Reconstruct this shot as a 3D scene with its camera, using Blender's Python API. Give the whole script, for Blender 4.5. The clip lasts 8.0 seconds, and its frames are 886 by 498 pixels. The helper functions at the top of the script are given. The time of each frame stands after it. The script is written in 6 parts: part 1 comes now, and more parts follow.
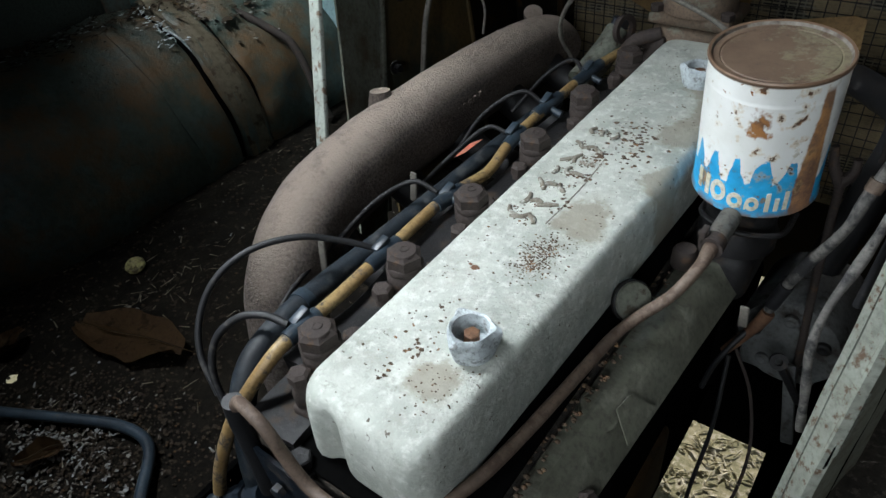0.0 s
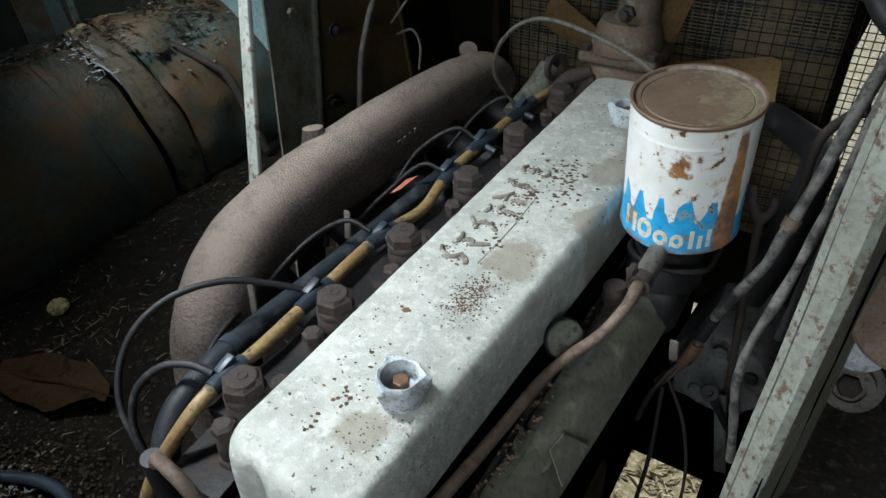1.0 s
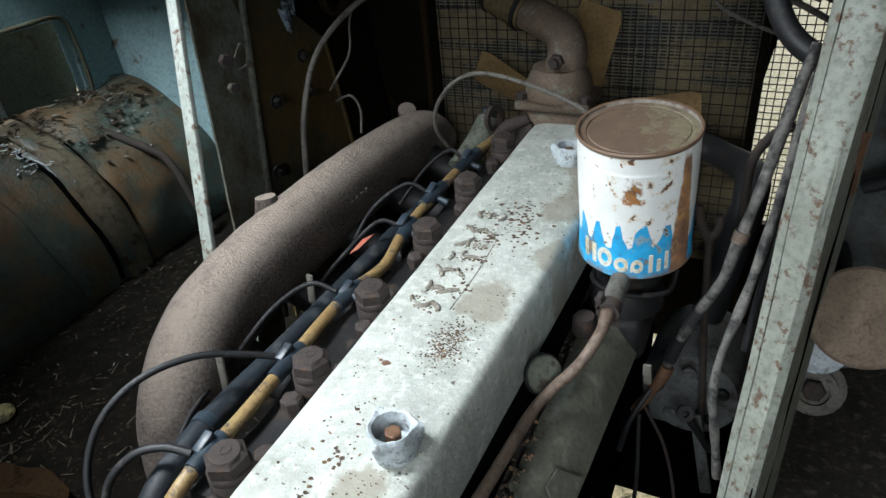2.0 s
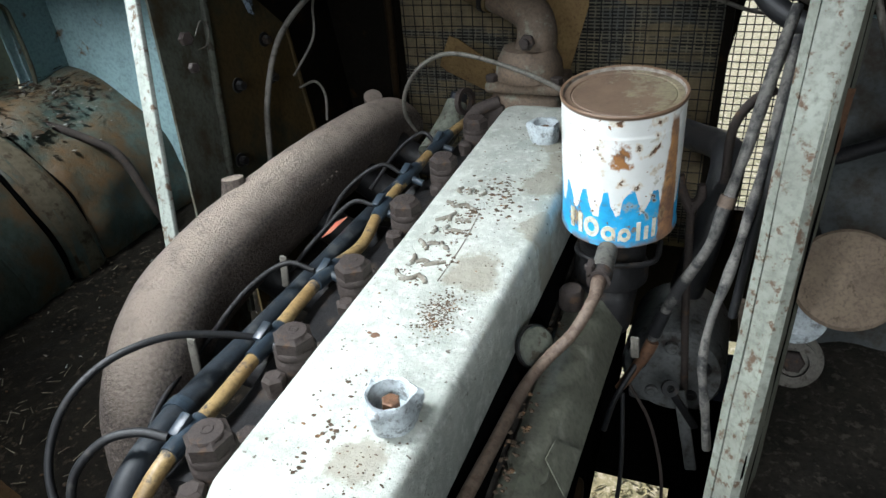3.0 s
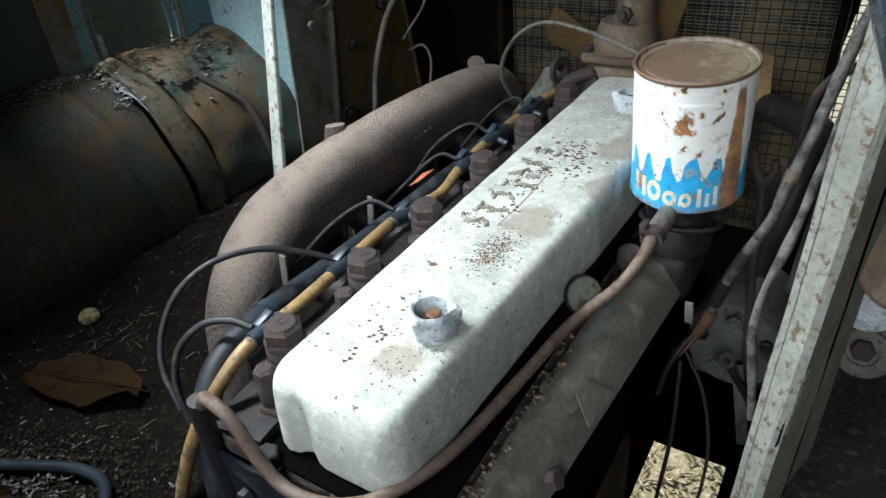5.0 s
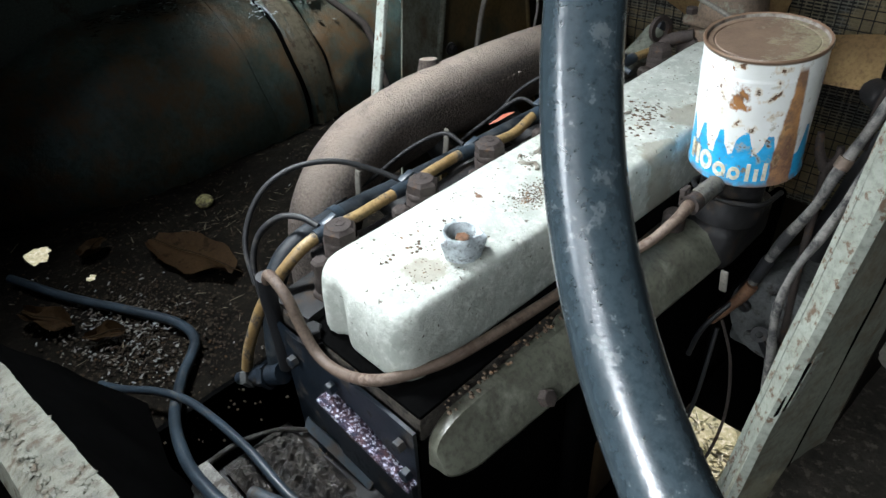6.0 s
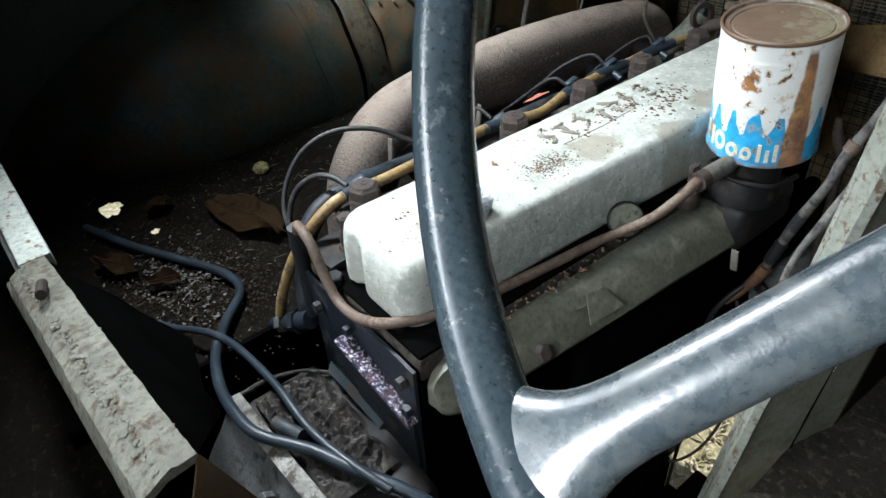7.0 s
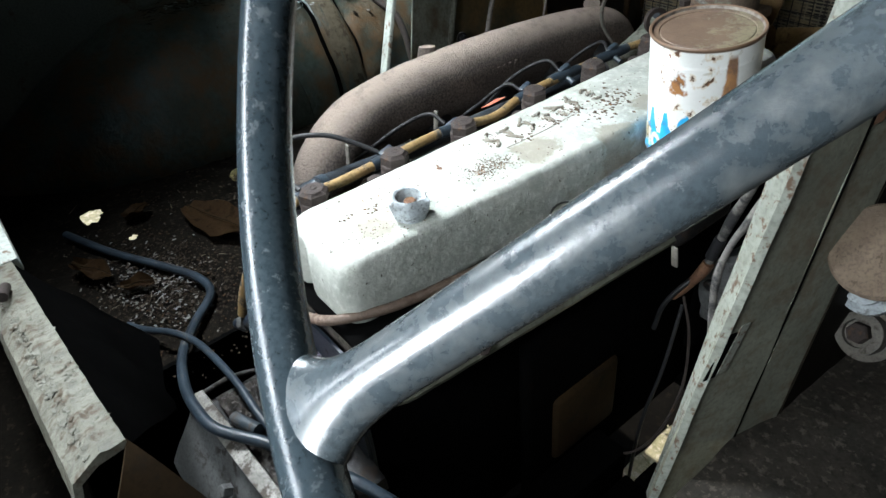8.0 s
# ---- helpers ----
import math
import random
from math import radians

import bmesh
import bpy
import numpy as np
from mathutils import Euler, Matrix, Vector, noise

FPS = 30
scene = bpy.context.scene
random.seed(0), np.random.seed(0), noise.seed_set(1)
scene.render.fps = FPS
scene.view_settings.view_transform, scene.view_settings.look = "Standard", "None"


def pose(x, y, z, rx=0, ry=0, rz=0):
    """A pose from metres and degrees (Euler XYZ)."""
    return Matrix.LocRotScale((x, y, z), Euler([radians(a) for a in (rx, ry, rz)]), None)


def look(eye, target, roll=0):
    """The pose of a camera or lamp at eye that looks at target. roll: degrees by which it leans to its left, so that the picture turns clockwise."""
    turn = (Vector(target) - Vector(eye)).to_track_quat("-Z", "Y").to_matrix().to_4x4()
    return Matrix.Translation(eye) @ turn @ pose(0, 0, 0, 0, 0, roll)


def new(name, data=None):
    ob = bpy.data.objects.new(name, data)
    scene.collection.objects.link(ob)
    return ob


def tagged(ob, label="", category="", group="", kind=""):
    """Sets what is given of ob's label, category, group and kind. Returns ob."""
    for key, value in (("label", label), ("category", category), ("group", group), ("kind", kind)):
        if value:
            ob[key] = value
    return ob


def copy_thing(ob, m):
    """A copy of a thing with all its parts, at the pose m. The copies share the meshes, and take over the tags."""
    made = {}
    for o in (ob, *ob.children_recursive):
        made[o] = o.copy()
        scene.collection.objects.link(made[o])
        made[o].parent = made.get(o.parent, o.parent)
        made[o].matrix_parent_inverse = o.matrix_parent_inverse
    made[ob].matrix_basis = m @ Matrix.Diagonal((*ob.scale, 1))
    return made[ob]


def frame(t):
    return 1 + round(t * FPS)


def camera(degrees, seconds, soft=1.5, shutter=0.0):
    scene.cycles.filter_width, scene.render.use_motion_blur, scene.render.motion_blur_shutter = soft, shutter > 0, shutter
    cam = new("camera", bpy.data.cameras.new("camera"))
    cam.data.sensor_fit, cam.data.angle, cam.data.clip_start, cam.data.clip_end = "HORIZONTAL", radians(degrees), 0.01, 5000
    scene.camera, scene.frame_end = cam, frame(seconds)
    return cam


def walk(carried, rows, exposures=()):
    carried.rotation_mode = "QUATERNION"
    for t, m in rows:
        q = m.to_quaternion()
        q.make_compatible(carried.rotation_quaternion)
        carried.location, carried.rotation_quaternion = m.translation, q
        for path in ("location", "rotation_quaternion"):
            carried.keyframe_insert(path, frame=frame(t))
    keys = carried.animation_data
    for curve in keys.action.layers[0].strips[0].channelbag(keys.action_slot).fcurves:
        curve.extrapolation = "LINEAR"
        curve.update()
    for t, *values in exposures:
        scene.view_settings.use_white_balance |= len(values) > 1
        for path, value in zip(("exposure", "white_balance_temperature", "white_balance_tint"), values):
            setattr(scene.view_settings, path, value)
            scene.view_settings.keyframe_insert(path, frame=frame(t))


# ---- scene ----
cam = camera(67.5, 8.0)
EXPOSURES = [(0.0, 0.25), (1.3, 0.28), (1.6, 0.22), (2.1, 0.68), (3.5, 0.9), (4.0, 0.98), (4.3, 0.98), (4.7, 0.88), (5.2, 0.85), (6.5, 1.05), (7.0, 1.1), (7.5, 1.45), (8.0, 1.25)]
PATH = [
    (0, (0.443, 0.144, 1.684), (-0.556, 1.325, 0.417), -6.2),
    (0.5, (0.444, 0.149, 1.684), (-0.516, 1.369, 0.423), -5.0),
    (1, (0.451, 0.17, 1.694), (-0.444, 1.479, 0.476), -3.4),
    (1.5, (0.473, 0.194, 1.738), (-0.398, 1.613, 0.631), -4.4),
    (2, (0.431, 0.141, 1.684), (-0.358, 1.633, 0.611), -6.0),
    (2.2, (0.407, 0.129, 1.667), (-0.299, 1.663, 0.596), -4.8),
    (3.3, (0.388, 0.121, 1.62), (-0.257, 1.71, 0.592), -5.1),
    (3.5, (0.39, 0.118, 1.618), (-0.276, 1.763, 0.697), -5.9),
    (4, (0.394, 0.106, 1.609), (-0.313, 1.787, 0.789), -5.7),
    (4.5, (0.425, 0.078, 1.605), (-0.366, 1.648, 0.651), -5.0),
    (5, (0.486, 0.067, 1.627), (-0.468, 1.449, 0.55), -5.5),
    (5.2, (0.511, 0.064, 1.635), (-0.477, 1.399, 0.52), -3.5),
    (6.3, (0.648, 0.045, 1.676), (-0.578, 1.047, 0.455), -5.1),
    (6.5, (0.67, 0.042, 1.678), (-0.588, 1.003, 0.456), -5.6),
    (7, (0.719, 0.05, 1.675), (-0.564, 0.979, 0.453), -4.7),
    (7.5, (0.765, 0.073, 1.687), (-0.532, 0.99, 0.472), -5.7),
    (8, (0.804, 0.095, 1.691), (-0.494, 1.016, 0.48), -5.8),
]
walk(cam, [(t, look(eye, target, roll)) for t, eye, target, roll in PATH], EXPOSURES)

# ---------------------------------------------------------------- light
world = bpy.data.worlds.new("sky")
scene.world = world
world.use_nodes = True
wn = world.node_tree.nodes
sky = wn.new("ShaderNodeTexSky")
sky.sky_type, sky.sun_disc = "NISHITA", False
sky.sun_elevation, sky.sun_rotation = radians(33), radians(-12)
wn["Background"].inputs[1].default_value = 0.12
world.node_tree.links.new(sky.outputs[0], wn["Background"].inputs[0])
sun_data = bpy.data.lights.new("sun", "SUN")
sun_data.energy, sun_data.angle, sun_data.color = 4.0, radians(0.6), (1.0, 0.95, 0.86)
sun = new("sun", sun_data)
sun.matrix_world = look((-2.0, 9.0, 6.0), (0.0, 0.0, 0.0))


def added_lamp(name, eye, target, w, h, watts, colour=(0.93, 0.97, 1.0), spread=180):
    """An added area lamp, standing for sky light through an invented cab opening."""
    d = bpy.data.lights.new(name, "AREA")
    d.shape, d.size, d.size_y, d.energy, d.color = "RECTANGLE", w, h, watts, colour
    d.spread = radians(spread)
    ob = new(name, d)
    ob.matrix_world = look(eye, target)
    return ob


# No such openings are known: lamps placed to light engine, bulkhead and wheel.
added_lamp("added_top_light", (-0.60, 0.32, 2.385), (0.16, 0.57, 1.15), 0.24, 0.58, 11.2, (0.87, 0.942, 1.0), 83)
added_lamp("added_rear_light", (-0.24, -0.745, 2.00), (0.14, 0.45, 1.05), 0.32, 0.40, 1.1, (0.885, 0.95, 1.0), 62)
added_lamp("added_left_light", (-1.17, 0.84, 1.95), (-0.70, 1.42, 1.38), 0.18, 0.30, 8.4, (0.88, 0.97, 1.0), 100)
added_lamp("added_wheel_light", (0.70, -0.745, 1.93), (0.66, 0.75, 1.25), 0.52, 0.36, 2.3, (0.885, 0.95, 1.0), 75)


# ---------------------------------------------------------------- materials
def surface(name, base, dark, spot=None, scale=6.0, spots=0.6, spot_scale=14.0, rough=0.6, metal=0.0, bump=0.2, grain=180.0,
            spot_rough=0.85, edge=0.04, gloss=0.5, dust=None, dust_lit_amount=0.5, depth=0.002):
    """A worn surface: two tones by a broad noise, patches of a third colour by a finer one, dust and painted top light
    on what faces up, and fine relief.
    """
    m = bpy.data.materials.new(name)
    m.use_nodes = True
    t = m.node_tree
    N, L = t.nodes, t.links
    b = N["Principled BSDF"]
    co = N.new("ShaderNodeTexCoord").outputs["Object"]

    def noise_tex(sc, detail=6.0, ro=0.6):
        n = N.new("ShaderNodeTexNoise")
        n.inputs["Scale"].default_value, n.inputs["Detail"].default_value, n.inputs["Roughness"].default_value = sc, detail, ro
        L.new(co, n.inputs["Vector"])
        return n.outputs["Fac"]

    def ramp(fac, lo, hi):
        r = N.new("ShaderNodeMapRange")
        r.inputs["From Min"].default_value, r.inputs["From Max"].default_value = lo, hi
        L.new(fac, r.inputs["Value"])
        return r.outputs["Result"]

    def mix(fac, a, c):
        x = N.new("ShaderNodeMix")
        x.data_type = "RGBA"
        L.new(fac, x.inputs["Factor"])
        for sock, v in ((x.inputs["A"], a), (x.inputs["B"], c)):
            if isinstance(v, tuple):
                sock.default_value = (*v, 1)
            else:
                L.new(v, sock)
        return x.outputs["Result"]

    col = mix(ramp(noise_tex(scale), 0.36, 0.66), base, dark)
    fine = noise_tex(grain, 4.0, 0.65)
    col = mix(ramp(fine, 0.45, 0.8), col, tuple(0.6 * c for c in dark))
    rgh = None
    if spot:
        patch = ramp(noise_tex(spot_scale, 8.0, 0.68), spots - edge, spots + edge)
        col = mix(patch, col, spot)
        r = N.new("ShaderNodeMix")
        r.inputs["A"].default_value, r.inputs["B"].default_value = rough, spot_rough
        L.new(patch, r.inputs["Factor"])
        rgh = r.outputs["Result"]
        if metal:
            k = N.new("ShaderNodeMix")
            k.inputs["A"].default_value, k.inputs["B"].default_value = metal, 0.0
            L.new(patch, k.inputs["Factor"])
            L.new(k.outputs["Result"], b.inputs["Metallic"])
    elif metal:
        b.inputs["Metallic"].default_value = metal
    # up-facing tone: dust, and a lit top put into the colour
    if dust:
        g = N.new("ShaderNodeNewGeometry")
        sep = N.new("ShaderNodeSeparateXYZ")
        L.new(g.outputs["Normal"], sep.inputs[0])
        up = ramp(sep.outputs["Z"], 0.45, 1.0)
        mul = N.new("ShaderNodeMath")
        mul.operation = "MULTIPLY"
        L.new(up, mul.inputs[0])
        L.new(ramp(noise_tex(scale * 2.3, 8.0, 0.7), 0.62 - 0.5 * dust_lit_amount, 0.9 - 0.4 * dust_lit_amount), mul.inputs[1])
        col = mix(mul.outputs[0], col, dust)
    L.new(col, b.inputs["Base Color"])
    if rgh:
        L.new(rgh, b.inputs["Roughness"])
    else:
        b.inputs["Roughness"].default_value = rough
    b.inputs["Specular IOR Level"].default_value = gloss
    bp = N.new("ShaderNodeBump")
    bp.inputs["Strength"].default_value, bp.inputs["Distance"].default_value = bump, depth
    L.new(noise_tex(grain, 5.0, 0.7), bp.inputs["Height"])
    L.new(bp.outputs["Normal"], b.inputs["Normal"])
    return m


# The pale up-facing tone paints the pipe's lit top along with its dust.
M_MANIFOLD = surface("rusty_cast_iron", (0.25, 0.20, 0.168), (0.17, 0.134, 0.112), (0.065, 0.050, 0.041), 12, 0.545, 230, 0.66, 0.0, 1.0, 210, depth=0.022, edge=0.14, gloss=0.35, dust=(0.60, 0.49, 0.405), dust_lit_amount=1.0)
M_RUST = surface("rusted_steel", (0.054, 0.04104, 0.036), (0.03096, 0.02448, 0.02232), (0.0756, 0.04464, 0.02736), 20, 0.62, 45, 0.75, 0.0, 0.6, 300, gloss=0.3)
M_GREASE = surface("greasy_iron", (0.0144, 0.0138, 0.0144), (0.0078, 0.0078, 0.0084), (0.042, 0.03, 0.0216), 14, 0.6, 22, 0.5, 0.0, 0.6, 120, gloss=0.25)
M_BLACK = surface("black_rubber", (0.013, 0.01365, 0.0156), (0.0078, 0.0078, 0.0091), (0.0455, 0.04225, 0.039), 15, 0.62, 40, 0.55, 0.0, 0.25, 200)
M_BLUEHOSE = surface("grey_blue_rubber", (0.030, 0.046, 0.062), (0.015, 0.022, 0.030), (0.0715, 0.0715, 0.065), 18, 0.64, 50, 0.38, 0.0, 0.2, 200)
M_OLDHOSE = surface("dark_blue_rubber", (0.018, 0.026, 0.034), (0.009, 0.011, 0.014), (0.040, 0.044, 0.046), 16, 0.58, 40, 0.55, 0.0, 0.3, 200, gloss=0.35)
M_YELLOW = surface("yellowed_plastic_pipe", (0.31, 0.215, 0.095), (0.20, 0.125, 0.05), (0.06, 0.052, 0.045), 16, 0.57, 42, 0.45, 0.0, 0.2, 200)
M_TAN = surface("dusty_copper_pipe", (0.150, 0.107, 0.079), (0.090, 0.062, 0.046), (0.081, 0.0522, 0.0378), 20, 0.56, 55, 0.6, 0.0, 0.4, 200)
M_CASING = surface("dull_green_casing", (0.165, 0.175, 0.14), (0.10, 0.105, 0.085), (0.06, 0.05, 0.036), 9, 0.56, 45, 0.55, 0.0, 0.3, 140, gloss=0.3)
# Paler copy of the post's paint, for faces that catch the light.
M_POST = surface("pale_green_paint_lit", (0.48, 0.52, 0.47), (0.34, 0.37, 0.33), (0.16, 0.11, 0.075), 12, 0.585, 55, 0.5, 0.0, 0.4, 120)
M_POSTDARK = surface("olive_paint", (0.112, 0.119, 0.0875), (0.077, 0.077, 0.056), (0.084, 0.0525, 0.0245), 8, 0.60, 20, 0.6, 0.0, 0.3, 120, gloss=0.3)
M_WEB = surface("green_grey_worn_paint", (0.23, 0.255, 0.215), (0.13, 0.14, 0.112), (0.10, 0.075, 0.042), 7, 0.56, 14, 0.55, 0.0, 0.3, 120, edge=0.10, gloss=0.35)
M_PANEL = surface("grey_blue_paint", (0.29, 0.43, 0.46), (0.21, 0.32, 0.345), (0.13, 0.075, 0.035), 5, 0.63, 16, 0.6, 0.0, 0.2, 120)
M_ARCH = surface("green_paint_rusting", (0.066, 0.094, 0.084), (0.032, 0.040, 0.030), (0.095, 0.052, 0.020), 5, 0.54, 9, 0.40, 0.0, 0.9, 60, spot_rough=0.6, edge=0.10, gloss=0.45, depth=0.004)
M_ARCHBAND = surface("brown_stained_paint", (0.135, 0.115, 0.080), (0.085, 0.068, 0.045), (0.05, 0.035, 0.022), 9, 0.57, 22, 0.6, 0.0, 0.4, 90, gloss=0.25)
M_OCHRE = surface("ochre_brown_paint", (0.13, 0.088, 0.036), (0.085, 0.062, 0.030), (0.050, 0.055, 0.040), 4, 0.56, 7, 0.65, 0.0, 0.3, 100, edge=0.1, gloss=0.2)
# Dirt tone taken far down so that the colour carries the floor's shade.
M_FLOOR = surface("shade_dark_dirt_floor", (0.0105, 0.0088, 0.0065), (0.0050, 0.0042, 0.0034), (0.025, 0.019, 0.0135), 10, 0.60, 60, 0.9, 0.0, 1.0, 90, gloss=0.06)
# Brown lowered to hold the shade under the dashboard and in the bay.
M_DARKWALL = surface("shade_dark_brown_panel", (0.013, 0.010, 0.007), (0.007, 0.006, 0.004), (0.030, 0.017, 0.006), 5, 0.62, 12, 0.75, 0.0, 0.3, 100, gloss=0.08)
M_CAB = surface("cab_lining", (0.085, 0.095, 0.09), (0.06, 0.068, 0.064), (0.05, 0.035, 0.02), 3, 0.64, 12, 0.75, gloss=0.15)
M_RAD = surface("dusty_radiator", (0.17, 0.125, 0.065), (0.10, 0.075, 0.04), (0.05, 0.04, 0.03), 8, 0.6, 30, 0.85, 0.0, 0.5, 120, gloss=0.1)
M_FAN = surface("dusty_fan_paint", (0.27, 0.18, 0.08), (0.19, 0.12, 0.055), (0.10, 0.06, 0.03), 10, 0.64, 30, 0.8, 0.0, 0.3, 150, gloss=0.2)
M_WHEEL = surface("worn_black_enamel", (0.046, 0.065, 0.077), (0.026, 0.040, 0.049), (0.095, 0.112, 0.12), 12, 0.62, 90, 0.23, 0.0, 0.14, 320, spot_rough=0.36, edge=0.08, gloss=0.9)
M_SPOKE = surface("worn_grey_enamel", (0.088, 0.110, 0.122), (0.052, 0.069, 0.080), (0.145, 0.157, 0.158), 14, 0.60, 55, 0.26, 0.0, 0.18, 320, spot_rough=0.40, edge=0.12, gloss=0.85)
for enamel in (M_WHEEL, M_SPOKE):
    enamel.node_tree.nodes["Principled BSDF"].inputs["Coat Weight"].default_value = 0.7
    enamel.node_tree.nodes["Principled BSDF"].inputs["Coat Roughness"].default_value = 0.14
M_GROUND = surface("dry_grass_ground", (0.38, 0.34, 0.22), (0.22, 0.22, 0.12), (0.46, 0.42, 0.32), 7, 0.55, 40, 0.95, 0.0, 1.0, 60)


def node_kit(m):
    """Short hands for building node trees: value maths, noise, ranges and colour mixes."""
    m.use_nodes = True
    N, L = m.node_tree.nodes, m.node_tree.links

    def put(sock, v):
        if isinstance(v, (int, float)):
            sock.default_value = v
        elif isinstance(v, tuple):
            sock.default_value = (*v, 1)
        else:
            L.new(v, sock)

    def op(kind, x, y=0.0):
        n = N.new("ShaderNodeMath")
        n.operation = kind
        put(n.inputs[0], x)
        put(n.inputs[1], y)
        return n.outputs[0]

    def noise_tex(co, sc, detail=6.0, ro=0.6):
        n = N.new("ShaderNodeTexNoise")
        n.inputs["Scale"].default_value, n.inputs["Detail"].default_value, n.inputs["Roughness"].default_value = sc, detail, ro
        L.new(co, n.inputs["Vector"])
        return n.outputs["Fac"]

    def span(v, lo, hi):
        n = N.new("ShaderNodeMapRange")
        n.inputs["From Min"].default_value, n.inputs["From Max"].default_value = lo, hi
        put(n.inputs["Value"], v)
        return n.outputs["Result"]

    def mix(fac, x, y):
        n = N.new("ShaderNodeMix")
        n.data_type = "RGBA"
        put(n.inputs["Factor"], fac)
        put(n.inputs["A"], x)
        put(n.inputs["B"], y)
        return n.outputs["Result"]

    return N, L, put, op, noise_tex, span, mix


def cover_material():
    """Weathered pale casting: chalky grey-white, grey bald patches, brown damp stains, fine specks."""
    m = bpy.data.materials.new("chalky_cast_alloy")
    N, L, put, op, noise_tex, span, mix = node_kit(m)
    b = N["Principled BSDF"]
    co = N.new("ShaderNodeTexCoord").outputs["Object"]
    sep = N.new("ShaderNodeSeparateXYZ")
    L.new(co, sep.inputs[0])
    X, Y = sep.outputs["X"], sep.outputs["Y"]
    col = mix(span(noise_tex(co, 11), 0.38, 0.64), (0.50, 0.525, 0.475), (0.33, 0.355, 0.315))
    col = mix(span(noise_tex(co, 75, 6, 0.7), 0.50, 0.66), col, (0.60, 0.62, 0.575))
    col = mix(span(noise_tex(co, 40, 8, 0.75), 0.56, 0.70), col, (0.27, 0.275, 0.235))
    col = mix(op("MULTIPLY", span(noise_tex(co, 26, 9, 0.78), 0.52, 0.64), 0.6), col, (0.34, 0.34, 0.30))
    warp = noise_tex(co, 34, 6, 0.65)
    stain_or_shade = None
    for sx, sy, rx, ry in ((0.026, -0.385, 0.026, 0.030), (0.035, -0.085, 0.034, 0.046), (0.085, 0.045, 0.026, 0.040), (0.060, 0.165, 0.030, 0.045),
                           (0.075, 0.235, 0.030, 0.05), (0.04, 0.34, 0.035, 0.06)):
        d = op("SQRT", op("ADD", op("POWER", op("MULTIPLY", op("SUBTRACT", X, sx), 1 / rx), 2.0), op("POWER", op("MULTIPLY", op("SUBTRACT", Y, sy), 1 / ry), 2.0)))
        d = op("ADD", d, op("MULTIPLY", op("SUBTRACT", warp, 0.5), 1.8))
        k = span(d, 1.12, 0.78)
        stain_or_shade = k if stain_or_shade is None else op("MAXIMUM", stain_or_shade, k)
    col = mix(op("MULTIPLY", stain_or_shade, 0.75), col, (0.25, 0.225, 0.17))
    specks = span(noise_tex(co, 120, 3, 0.5), 0.69, 0.72)
    col = mix(specks, col, (0.10, 0.085, 0.065))
    rust = span(noise_tex(co, 17, 8, 0.7), 0.72, 0.76)
    col = mix(op("MULTIPLY", rust, 0.7), col, (0.30, 0.17, 0.08))
    L.new(col, b.inputs["Base Color"])
    put(b.inputs["Roughness"], op("ADD", 0.44, op("MULTIPLY", stain_or_shade, 0.2)))
    b.inputs["Specular IOR Level"].default_value = 0.45
    bp = N.new("ShaderNodeBump")
    bp.inputs["Strength"].default_value, bp.inputs["Distance"].default_value = 0.8, 0.003
    L.new(op("ADD", noise_tex(co, 170, 6, 0.75), op("MULTIPLY", noise_tex(co, 30, 5, 0.6), 1.6)), bp.inputs["Height"])
    L.new(bp.outputs["Normal"], b.inputs["Normal"])
    return m


